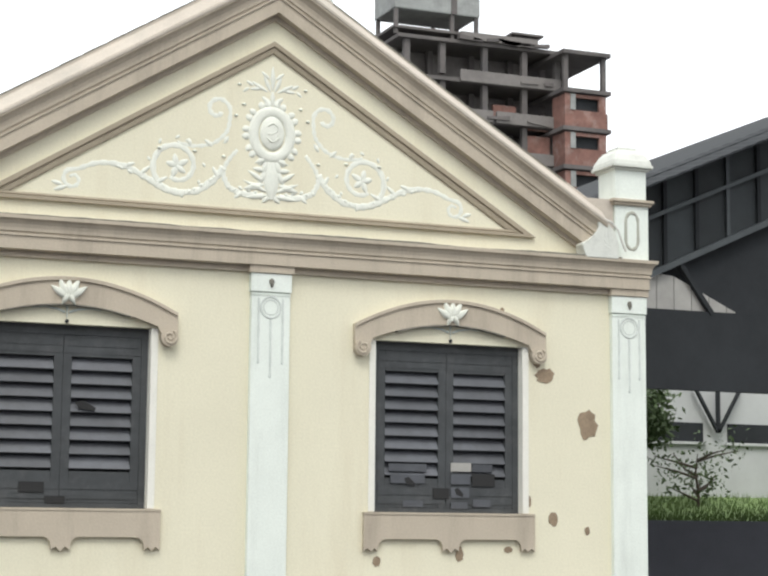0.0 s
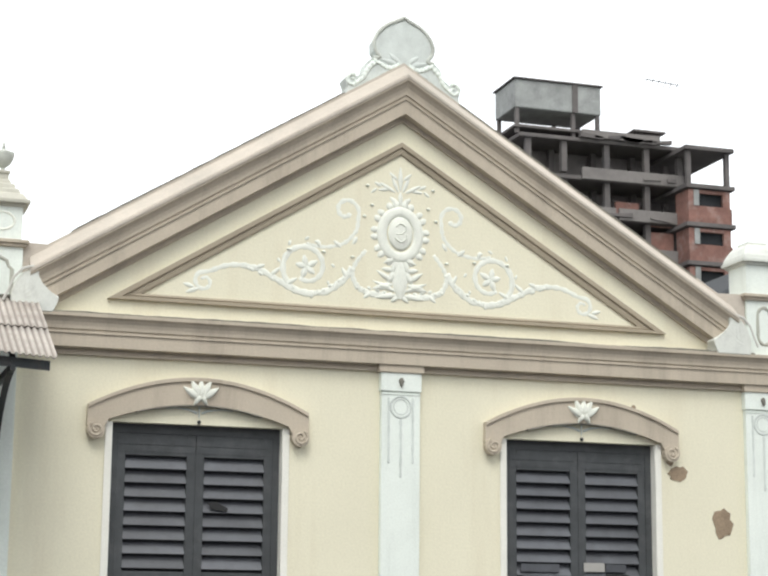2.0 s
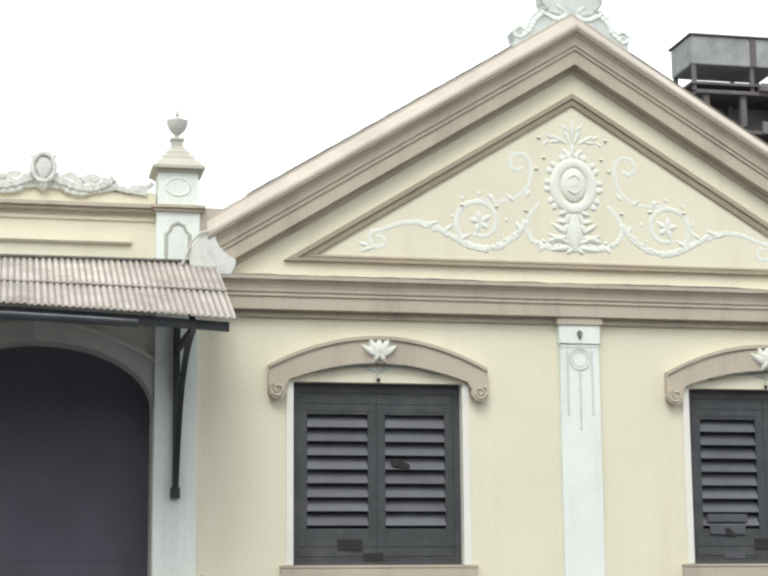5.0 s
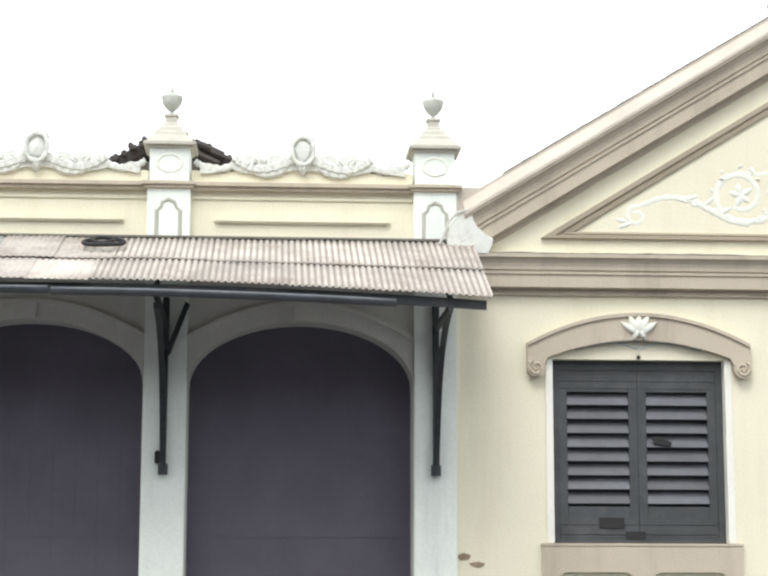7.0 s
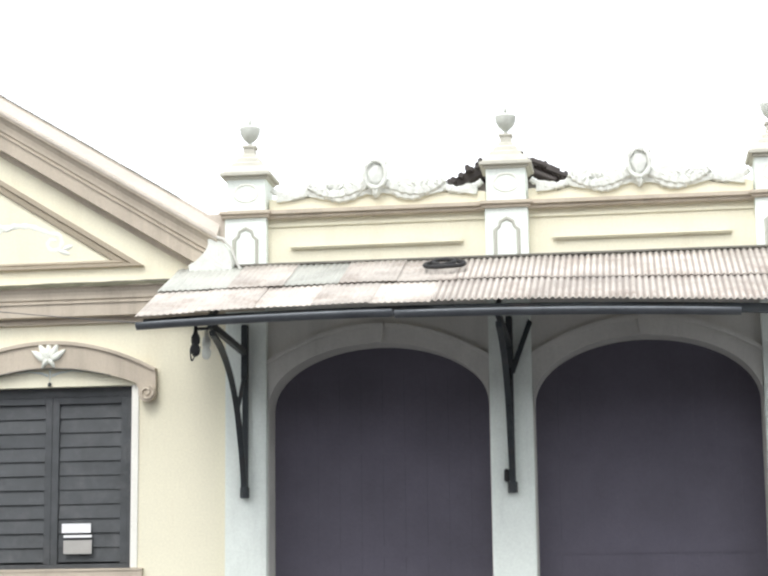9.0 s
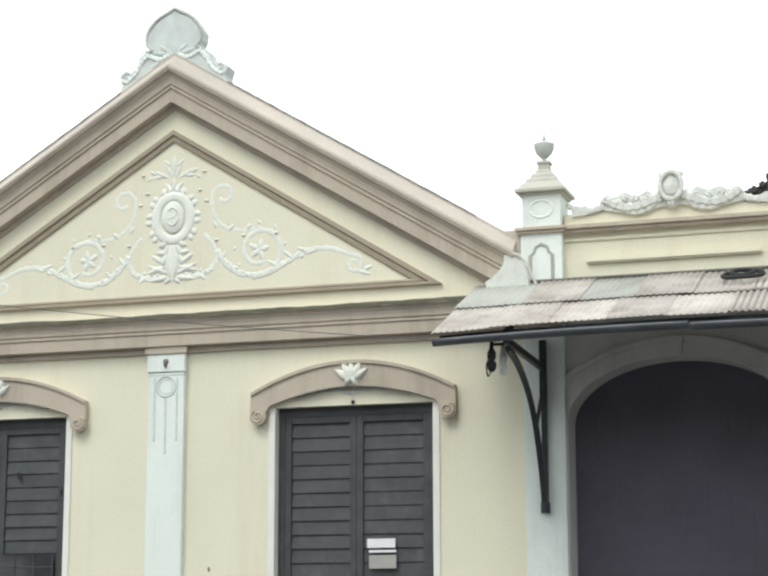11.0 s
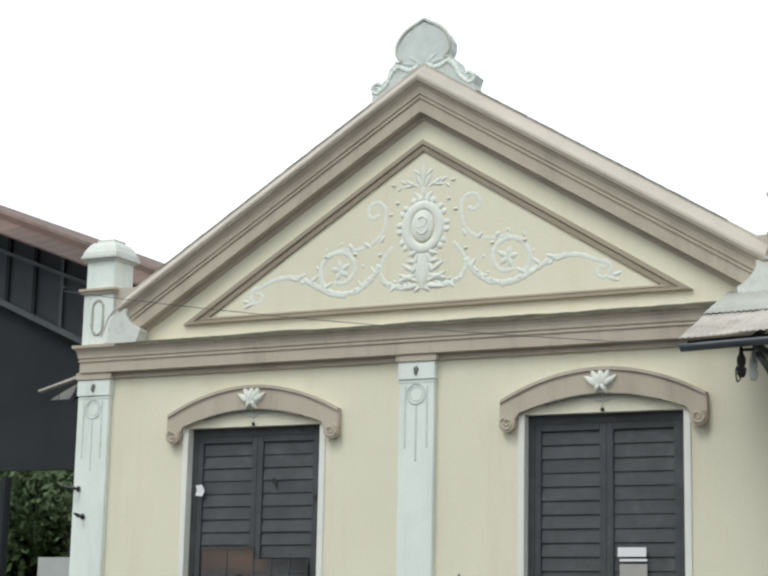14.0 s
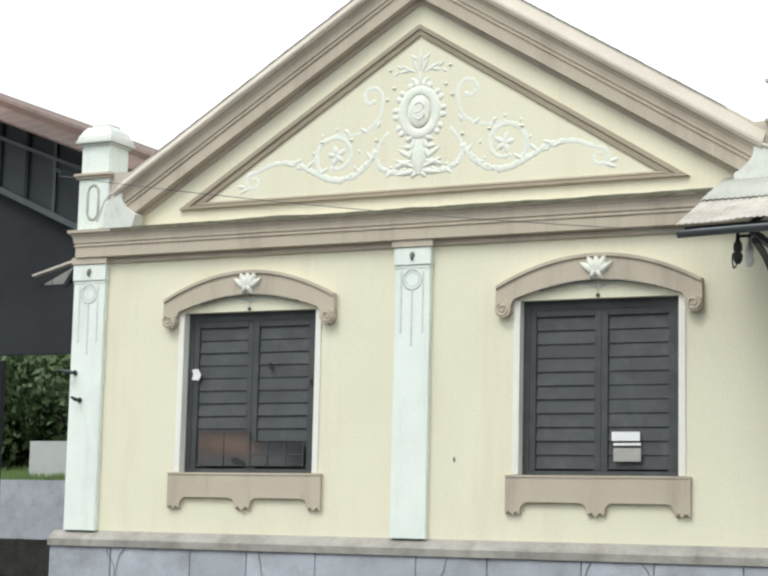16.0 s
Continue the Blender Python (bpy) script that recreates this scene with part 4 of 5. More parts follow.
def awning():
    aw = thing("awning", "weathered corrugated awning on dark iron frame over the doors", "awning", (0, 0, 0))
    rnd = random.Random(21)
    for row, (v0, v1, lift) in enumerate(((0.0, 0.53, 0.055), (0.47, 1.0, 0.03))):
        # finely ribbed old sheets over the first bay, bolder ribs beyond
        shift = 0.0 if row else 0.14
        flat_w, bold_w, edge = 0.52, 0.86, AX0 + 2.6
        old = [AX0] + [AX0 + flat_w * k + shift for k in range(1, 5)] + [edge + shift]
        bold = [edge + shift + bold_w * k for k in range(4)] + [AX1]
        for i, (a, b) in enumerate(zip(old, old[1:])):
            part("sheet", sheet(a, b + 0.012, v0, v1 + rnd.uniform(-0.012, 0.012), 0.0055, lift + (0.01 if i % 2 else 0.0) + rnd.uniform(-0.002, 0.003)), SHEET_GREY if i in (0, 2) and row == 0 else SHEET, aw, smooth=True)
        for i, (a, b) in enumerate(zip(bold, bold[1:])):
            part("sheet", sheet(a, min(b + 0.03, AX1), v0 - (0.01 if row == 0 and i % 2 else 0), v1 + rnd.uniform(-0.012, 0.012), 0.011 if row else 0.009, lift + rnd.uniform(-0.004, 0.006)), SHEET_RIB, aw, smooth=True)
    bm = bmesh.new()
    sweep(bm, [(-0.02, -0.085), (0.02, -0.085), (0.02, -0.005), (-0.02, -0.005)], [((x, -1.55, eave(x) + 0.0), (0, 1, 0), (0, 0, 1)) for x in [AX0 + 0.05 + (AX1 - AX0 - 0.1) * i / 20 for i in range(21)]])
    part("front_beam", bm, IRON, aw, "dark iron front beam")
    bm = bmesh.new()
    sweep(bm, [(-0.02, -0.06), (0.02, -0.06), (0.02, 0.0), (-0.02, 0.0)], [((x, -0.85, (ABACK + eave(x)) / 2 - 0.01), (0, 1, 0), (0, 0, 1)) for x in [AX0 + 0.05 + (AX1 - AX0 - 0.1) * i / 20 for i in range(21)]])
    part("purlin", bm, IRON, aw)
    for k, (a, b) in enumerate(((AX0 + 0.02, -0.9), (-0.88, 2.05))):
        bm = bmesh.new()
        sec = [(0.06 * math.cos(t), 0.06 * math.sin(t)) for t in [math.pi + math.pi * i / 8 for i in range(9)]] + [(0.05 * math.cos(t), 0.05 * math.sin(t)) for t in [2 * math.pi - math.pi * i / 8 for i in range(9)]]
        sweep(bm, sec, [((x, -1.66, eave(x) - 0.055 - 0.012 * k), (0, 1, 0), (0, 0, 1)) for x in [a + (b - a) * i / 12 for i in range(13)]])
        part("gutter", bm, GUTTER, aw, "dull zinc half-round gutter", smooth=True)
    part("flashing", boxes((AX0 + 0.3, AX1 - 0.02, -0.125, -0.075, ABACK + 0.05, ABACK + 0.077), bevel=0.008), DARKGREY, aw, "black tarred flashing")
    for x in (-2.53, 0.0, 2.53):
        top = eave(x)
        bm = boxes((x - 0.03, x + 0.03, -0.155, -0.075, 3.72, 4.25), bevel=0.006)
        tube(bm, [(x, -0.115, 2.60), (x, -0.115, 2.70)], 0.045, 8)
        box(bm, x - 0.026, x + 0.026, -0.11, -0.07, 2.66, 3.74)
        br = part("bracket", bm, IRON, aw, "curved dark iron bracket")
        bm = bmesh.new()
        sweep(bm, [(-0.022, -0.03), (0.022, -0.03), (0.022, 0.03), (-0.022, 0.03)], [((x, -0.12, 3.98), (1, 0, 0), (0, 0, 1)), ((x, -1.58, top - 0.09), (1, 0, 0), (0, 0, 1))])
        part("arm", bm, IRON, br)
        bm = bmesh.new()
        line = spline([(-1.48, 3.97), (-1.12, 3.88), (-0.74, 3.68), (-0.46, 3.40), (-0.28, 3.08), (-0.17, 2.82), (-0.125, 2.64)], 6)
        sweep(bm, [(-0.028, -0.03), (0.028, -0.03), (0.028, 0.03), (-0.028, 0.03)], [((x, p[0], p[1]), (1, 0, 0), (0, -0.7, 0.7)) for p in line])
        part("brace", bm, IRON, br)
        bm = bmesh.new()
        sweep(bm, [(-0.018, -0.02), (0.018, -0.02), (0.018, 0.02), (-0.018, 0.02)], [((x, -0.13, 3.78), (1, 0, 0), (0, 0.8, 0.6)), ((x, -0.44, 3.38), (1, 0, 0), (0, 0.8, 0.6))])
        part("strut", bm, IRON, br)
        bm = bmesh.new()
        sweep(bm, [(-0.02, -0.025), (0.02, -0.025), (0.02, 0.025), (-0.02, 0.025)], [((x, -0.12, ABACK - 0.06), (1, 0, 0), (0, 0, 1)), ((x, -1.58, top - 0.03), (1, 0, 0), (0, 0, 1))])
        part("rafter", bm, IRON, br)
        if x == 0:
            bm = bmesh.new()
            sweep(bm, [(-0.025, -0.02), (0.025, -0.02), (0.025, 0.02), (-0.025, 0.02)], [((0.02, -0.13, 3.72), (0.8, 0, -0.6), (0, 1, 0)), ((0.20, -0.13, 4.2), (0.8, 0, -0.6), (0, 1, 0))])
            part("side_strut", bm, IRON, br)
            part("junction_box", boxes((-0.075, -0.03, -0.16, -0.08, 2.70, 2.82), bevel=0.01), RUBBER, br, "small black junction box")
        if x < 0:
            for k, y in enumerate((-1.48, -1.28)):
                bm = bmesh.new()
                lathe(bm, [(0.02, 3.77), (0.04, 3.80), (0.045, 3.85), (0.026, 3.87), (0.04, 3.89), (0.04, 3.94), (0.02, 3.98), (0.015, 4.04)], x - 0.15 + 0.05 * k, y, 12)
                part("insulator", bm, (RUBBER, RELIEF)[k], br, "pin insulator with wire tails", smooth=True)
            bm = bmesh.new()
            sweep(bm, [(-0.012, -0.012), (0.012, -0.012), (0.012, 0.012), (-0.012, 0.012)], [((x, -1.38, 4.03), (0, 1, 0), (0, 0, 1)), ((x - 0.18, -1.38, 4.03), (0, 1, 0), (0, 0, 1))])
            part("crossarm", bm, IRON, br)
            bm = bmesh.new()
            tube(bm, [(x - 0.16, y, z) for y, z in [(p[0], p[1]) for p in spline([(-1.46, 3.9), (-1.62, 3.82), (-1.58, 3.72), (-1.46, 3.78)])]], 0.007, 5)
            part("wire_tail", bm, RUBBER, br)
    return aw


awning()

# coil of hose lying on the awning
coil = thing("hose_coil", "black rubber hose coil lying on the awning", "hose", (-0.53, -0.60, 4.63))
bm = bmesh.new()
pts = []
for i in range(50):
    a = 2 * math.pi * i / 30 + 2.2
    r = 0.205 - 0.0026 * i + 0.014 * math.sin(a * 2.3)
    y = r * 0.85 * math.sin(a)
    pts.append((r * math.cos(a), y, 0.05 + y * 0.42 + 0.006 * math.sin(a * 1.7) + 0.014 * (i / 30)))
tube(bm, pts, 0.02, 7)
part("hose", bm, RUBBER, coil, smooth=True)

# ---- wear, wires and papers ----
def patch(parent, name, x, z, w, h, seed, mat=RAW, y=-0.002, depth=0.006):
    """An irregular area of lost plaster."""
    rnd = random.Random(seed)
    k = 18
    out = [(x + w * math.cos(a) * (0.8 + rnd.uniform(-0.13, 0.2)), z + h * math.sin(a) * (0.8 + rnd.uniform(-0.13, 0.2))) for a in [2 * math.pi * i / k for i in range(k)]]
    bm = slab(bmesh.new(), out, y - depth + 0.002, y + 0.01)
    return part(name, bm, mat, parent, "exposed brown render where plaster fell")


for x, z, w, h, sd in ((9.55, 3.43, 0.13, 0.10, 1), (10.05, 2.93, 0.13, 0.19, 2), (9.64, 1.94, 0.065, 0.085, 3), (10.04, 1.82, 0.035, 0.055, 4), (7.66, 1.50, 0.05, 0.06, 5), (8.57, 1.57, 0.05, 0.09, 6), (9.46, 3.56, 0.05, 0.06, 7), (9.36, 2.12, 0.03, 0.07, 8), (9.12, 1.62, 0.06, 0.04, 9), (2.80, 1.86, 0.07, 0.04, 10), (2.92, 1.79, 0.08, 0.03, 11), (9.05, 4.10, 0.03, 0.03, 12)):
    patch(RIGHT, "bare_patch", x - P, z, w, h, sd)
patch(LEFT, "stain_spot", -6.02 + P, 2.12, 0.016, 0.028, 31, DARKGREY)


def growth(parent, a, b, level, seed, tilt=0.0):
    """A ragged dark crust along the top of a moulding."""
    rnd = random.Random(seed)
    n = int(abs(b - a) / 0.06)
    h = 0.012
    top = []
    for i in range(n + 1):
        h = min(0.022, max(0.006, h + rnd.uniform(-0.004, 0.004))) if not tilt else 0.012 + rnd.uniform(-0.003, 0.003)
        x = a + (b - a) * i / n
        top.append((x, level + tilt * abs(x) + h))
    low = [(x, level + tilt * abs(x) - 0.005) for x, _ in top]
    return slab(bmesh.new(), top + low[::-1], -0.176 if not tilt else -0.053, -0.10 if not tilt else 0.25)


for pv, sd in ((RIGHT, 41), (LEFT, 42)):
    part("crust", growth(pv, -3.9, 3.9, CORN + 0.372, sd), DARKGREY, pv, "dark lichen crust")
    for s in (-1, 1):
        part("crust", growth(pv, s * 0.62, s * 3.30, 7.507 + (0.022 if pv == RIGHT else 0.05), sd + 5 + s, -SLOPE), DARKGREY, pv, "dark lichen crust")

rnd = random.Random(77)
for a, b in ((-3.75, 3.65),):
    n = int((b - a) / 0.07)
    xs = [a + (b - a) * i / n for i in range(n + 1)]
    low = [(x, CORN + 0.352 - 0.016 * abs(noise.noise(Vector((x * 2.1, 3, 0)))) - rnd.uniform(0.0, 0.008)) for x in xs]
    part("moss_streak", slab(bmesh.new(), [(x, CORN + 0.377) for x in xs] + low[::-1], -0.1865, -0.17), MOSS, LEFT, "dark green moss along the cornice")

notice = thing("paper_notice", "two pale paper notices pasted on the shutters", "notice", (-4.22, 0.075, 1.98))
part("sheet", boxes((-0.15, 0.14, 0, 0.006, 0.33, 0.42), bevel=0.001), PAPER, notice)
part("sheet", boxes((-0.13, 0.15, 0, 0.005, 0.285, 0.31), bevel=0.001), PAPER, notice)
part("sheet", boxes((-0.13, 0.15, 0, 0.005, 0.13, 0.26), bevel=0.001), GLASS, notice, "greyed older sheet")
scrap = thing("paper_scrap", "torn white paper scrap stuck on the shutter", "paper", (-9.20, 0.078, 3.04))
part("sheet", slab(bmesh.new(), [(-0.05, -0.05), (0.04, -0.06), (0.07, 0.0), (0.03, 0.07), (-0.05, 0.06), (-0.03, 0.01)], 0, 0.006), PAPER, scrap)
for x, z, w in ((-7.72, 2.93, 0.05), (-8.25, 3.12, 0.03), (4.70, 2.955, 0.10), (8.05, 2.30, 0.06), (8.6, 2.20, 0.05), (-8.62, 2.09, 0.1)):
    pv = RIGHT if x > 0 else LEFT
    # black slab over the slats draws the shade of a gap; nothing is cut
    bm = slab(bmesh.new(), [(x - pv.location.x + a * w, z + b * 0.05) for a, b in ((-1, 0.6), (-0.2, 1.0), (1, -0.3), (0.9, -1.0), (-0.6, -0.5))], 0.083, 0.092)
    part("broken_slat_gap", bm, RUBBER, pv, "black slab standing in for the shade where a slat broke")


def panes(pv, x, seed):
    """Small dusty panes behind a glazing grid low in a shutter."""
    m = part("lower_panes", boxes(*[(x + 0.22 * i - 0.006, x + 0.22 * i + 0.006, 0.075, 0.093, 2.04, 2.30) for i in range(4)], (x + 0.0, x + 0.66, 0.076, 0.092, 2.165, 2.177)), SHUTTER, pv, "glazing bars of small panes")
    for a, b in ((-0.66, -0.33), (-0.33, 0.0), (0.0, 0.22), (0.22, 0.44), (0.44, 0.66)):
        part("pane", boxes((x + a + 0.004, x + b - 0.004, 0.085, 0.089, 2.045, 2.42 if a < 0 else 2.30)), PANE, m)


panes(LEFT, -1.99, 3)
for a, b, c, d, mat in ((8.53, 8.76, 2.41, 2.50, GLASS), (8.77, 9.0, 2.41, 2.49, SLAT), (8.53, 8.75, 2.28, 2.38, SLAT), (8.77, 9.03, 2.26, 2.39, RUBBER), (7.84, 8.26, 2.40, 2.48, SLAT), (7.86, 8.24, 2.28, 2.37, SLAT), (8.33, 8.51, 2.13, 2.24, RUBBER), (8.53, 8.74, 2.14, 2.25, SLAT), (8.0, 8.22, 2.04, 2.11, SLAT), (8.53, 8.72, 2.03, 2.10, SLAT), (8.78, 8.98, 2.05, 2.13, SLAT), (4.11, 4.35, 2.13, 2.23, RUBBER), (4.36, 4.55, 2.03, 2.10, RUBBER)):
    part("loose_slat", boxes((a - P - 0.02, b - P - 0.02, 0.084, 0.094, c, d), bevel=0.003), mat, RIGHT, "displaced pale slat piece")

cable = thing("overhead_cable", "thin dark cable slung across the pavilion front", "cable", (0, 0, 0))
p0, p1 = Vector((-10.95, -0.24, 5.34)), Vector((-3.12, -1.60, 4.06))
bm = bmesh.new()
tube(bm, [p0.lerp(p1, i / 30) - Vector((0, 0, 0.28 * (i / 30) * (1 - i / 30))) for i in range(31)], 0.0045, 5)
part("wire", bm, WIRE, cable)
bm = bmesh.new()
tube(bm, [(-10.93, -0.08, 5.40), (-10.97, -0.3, 5.43), (-10.9, -0.28, 5.36)], 0.012, 6)
part("hook", bm, IRON, cable)
for x, z, ln in ((-10.72, 3.08, 0.2), (-10.64, 2.77, 0.05)):
    st = thing("wall_hook", "short rusty iron stub in the white pilaster", "hook", (x, -0.06, z))
    bm = bmesh.new()
    tube(bm, [(0, 0.03, 0), (0, -0.08, 0.0), (-ln * 0.8, -0.12, 0.03 - 0.02 * ln)], [0.03, 0.024, 0.012], 7)
    blob(bm, (0, -0.01, 0), 0.035, (1, 0.5, 1), sub=1)
    part("stub", bm, IRON, st)

# ---- sheds beside the building ----
def shed(s):
    """A steel train shed with a glazed gable, open below."""
    sh = thing("train_shed", "dark steel train shed with " + ("glazed gable" if s > 0 else "rusty roof sheets"), "shed", (0, 0, 0), "train sheds")
    k = 0.43 if s > 0 else 0.385
    xe, ridge = 12.4, 27.0
    z0 = (7.02 if s > 0 else 7.17) - (14.3 - xe) * k
    zr = z0 + (ridge - xe) * k

    def rl(x):
        return z0 + (x - xe) * k if x < ridge else zr - (x - ridge) * k

    bm = slab(bmesh.new(), [(s * a, b) for a, b in ((xe, z0), (ridge, zr), (2 * ridge - xe, z0), (2 * ridge - xe, z0 - 0.14), (ridge, zr - 0.14), (xe, z0 - 0.14))], 5.75, 28.5 if s > 0 else 22.0)
    part("roof", bm, SHEDDARK if s > 0 else RUST, sh, "dark roof")
    # sheets along the verge, tipped towards the yard
    n = 22
    for i in range(n):
        a, b = xe + (ridge - xe) * i / n, xe + (ridge - xe) * (i + 1) / n
        bm = bmesh.new()
        drop = 0.30 if s < 0 else 0.10
        vs = []
        for j in range(13):
            x = a + (b - a) * j / 12
            w = 0.006 * math.sin(j * math.pi * 0.5)
            vs.append([bm.verts.new((s * x, 5.2, rl(x) - drop + w)), bm.verts.new((s * x, 6.1, rl(x) + 0.04 + w)), bm.verts.new((s * x, 6.1, rl(x) - 0.08)), bm.verts.new((s * x, 5.2, rl(x) - drop - 0.03))])
        for p, q in zip(vs, vs[1:]):
            for m in range(4):
                bm.faces.new((p[m], p[(m + 1) % 4], q[(m + 1) % 4], q[m]))
        part("roof_sheet", bm, RUST if s < 0 else SHEDDARK, sh, smooth=False)

    def chord(x):
        return 5.60 + (x - 14.4) * 0.45

    # glazed upper gable
    w = 0.55
    x = 13.0
    while x < ridge:
        a, b = x, x + w
        part("gable_pane", slab(bmesh.new(), [(s * (a + 0.03), chord(a)), (s * (b - 0.03), chord(b)), (s * (b - 0.03), rl(b) - 0.04), (s * (a + 0.03), rl(a) - 0.04)], 6.08, 6.11), PANE_DIM, sh)
        part("glazing_bar", slab(bmesh.new(), [(s * (a - 0.03), chord(a)), (s * (a + 0.03), chord(a)), (s * (a + 0.03), rl(a) - 0.15), (s * (a - 0.03), rl(a) - 0.15)], 6.03, 6.12), STEEL if round((x - 13) / w) % 4 == 1 else SHEDDARK, sh)
        x += w

    def beam(name, x0, za, x1, zb, t, y=6.0, mat=STEEL):
        dx, dz = x1 - x0, zb - za
        ln = math.hypot(dx, dz)
        nx, nz = -dz / ln * t, dx / ln * t
        return part(name, slab(bmesh.new(), [(s * (x0 - nx), za - nz), (s * (x1 - nx), zb - nz), (s * (x1 + nx), zb + nz), (s * (x0 + nx), za + nz)], y - 0.06, y + 0.06), mat, sh)

    beam("truss_chord", 12.6, chord(12.6), ridge, chord(ridge), 0.045)
    beam("truss_chord", 12.6, rl(12.6) - 0.62, ridge, rl(ridge) - 0.62, 0.03, 6.02)
    beam("truss_web", 14.85, chord(14.85), 15.4, 5.05, 0.035, 6.02, SHEDDARK)
    # boarding under the truss, near-black to pass for the shaded interior
    part("boarding", boxes((min(s * 12.2, s * 42), max(s * 12.2, s * 42), 5.98, 6.1, 3.9 if s > 0 else 3.99, 5.08)), SHEDDARK, sh, "boarded valance, darkened like the unlit shed inside")
    part("truss_panel", slab(bmesh.new(), [(s * 14.5, 5.72), (s * 15.9, 5.09), (s * 42, 5.09), (s * 42, chord(ridge)), (s * ridge, chord(ridge))], 6.13, 6.2), SHEDDARK, sh, "dark panel standing in for the unlit shed behind the truss")
    def low_top(x):
        return min(chord(x) - 0.03, 5.72 - max(0, x - 14.5) * 0.455)

    for i in range(13):
        a = 12.1 + 0.3 * i
        b = min(a + 0.285, 15.85)
        if low_top(b) > 5.1:
            part("low_pane", slab(bmesh.new(), [(s * a, 5.09), (s * b, 5.09), (s * b, low_top(b)), (s * a, low_top(a))], 6.05, 6.08), GLASS, sh)
    for x0 in (16.55, 24.5, 32.0):
        part("column", boxes((min(s * x0, s * (x0 + 0.13)), max(s * x0, s * (x0 + 0.13)), 5.95, 6.1, 0.0, 3.9), bevel=0.02), SHEDDARK, sh)
    for x0 in (13.0, 40.5):
        part("column", boxes((min(s * x0, s * (x0 + 0.2)), max(s * x0, s * (x0 + 0.2)), 21.4, 21.6, 0.0, 5.4)), SHEDDARK, sh)
    part("back_boarding", boxes((min(s * 14, s * 42), max(s * 14, s * 42), 21.9, 22.0, 6.2, 9.0)), SHEDDARK, sh)
    return sh


SHED_R = shed(1)
SHED_L = shed(-1)
lath = thing("canopy_board", "pale weathered board end under the shed roof", "board", (-15.6, 5.85, 5.2))
part("board", slab(bmesh.new(), [(-0.35, 0.0), (0.45, 0.2), (0.45, 0.245), (-0.35, 0.03)], 0, 0.1), SHEET, lath)

# ---- far side: banks, white buildings, trees ----
for s, top in ((1, 2.22), (-1, 2.70)):
    x0, x1 = sorted((s * 12, s * 120))
    # right wall has a darker colour for the shadow it stands in
    w = part("retaining_wall", boxes((x0, x1, 31.0, 31.5, 0.0, top)), BANKWALL if s > 0 else STONE)
    tagged(w, "smooth grey retaining wall below the grass bank", "wall", kind="structure")
    bm = bmesh.new()
    vs = [bm.verts.new((x, y, z)) for y, z in ((31.5, top), (36, top + (0.85 if s > 0 else 0.55)), (60, top + 1.1)) for x in (x0, x1)]
    for i in range(2):
        bm.faces.new((vs[2 * i], vs[2 * i + 1], vs[2 * i + 3], vs[2 * i + 2]))
    b = part("grass_bank", bm, GRASS)
    tagged(b, "green grass bank above the grey wall", "grass", kind="structure")
    rnd = random.Random(60 + s)
    bm = bmesh.new()
    for i in range(5000):
        x, y = rnd.uniform(s * 24, s * 44), 31.4 + 4.5 * rnd.random() ** 2
        z = top + (0.188 if s > 0 else 0.12) * (y - 31.5)
        h, dx = rnd.uniform(0.08, 0.28), rnd.uniform(-0.08, 0.08)
        v = [bm.verts.new(p) for p in ((x - 0.02, y, z), (x + 0.02, y, z), (x + dx, y - 0.03, z + h))]
        bm.faces.new(v)
    g = part("grass_blades", bm, GRASS)
    tagged(g, "unmown green grass tufts on the bank", "grass", kind="stuff")
curb = part("kerb", boxes((-60, -11.3, 20.0, 20.6, 0.0, 0.93), bevel=0.03), LEDGE)
tagged(curb, "low dirty brown platform kerb", "kerb", kind="structure")


def white_building(x0, x1, y, z0, z1, holes, label):
    wb = thing("white_building", label, "building", (0, 0, 0))
    part("wall", boxes((x0, x1, y, y + 6, z0, z1)), WALLWHITE, wb)
    for a, b, c, d in holes:
        wn = part("window", boxes((a, b, y - 0.06, y - 0.01, c, d), bevel=0.01), SHEDDARK, wb, "dark window strip")
        part("window_sill", boxes((a - 0.1, b + 0.1, y - 0.14, y - 0.01, c - 0.1, c), bevel=0.01), WALLWHITE, wn)
    return wb


WB = white_building(26, 52, 37, 2.4, 7.6, [(29.0, 34.6, 4.98, 5.64), (35.6, 39.2, 4.98, 5.64)], "long white building with dark window strips beyond the shed")
for e in (-1, 0, 1):
    bm = slab(bmesh.new(), [(35.1 - 0.05, 5.3), (35.1 + 0.05, 5.3), (35.1 + 0.05 + e * 0.95, 6.9), (35.1 - 0.05 + e * 0.95, 6.9)], 36.7, 36.85)
    part("canopy_brace", bm, SHEDDARK, WB, "dark forked canopy brace")
white_building(-36.3, -34.4, 32.6, 2.6, 4.05, [], "low white wall beyond the grass bank")


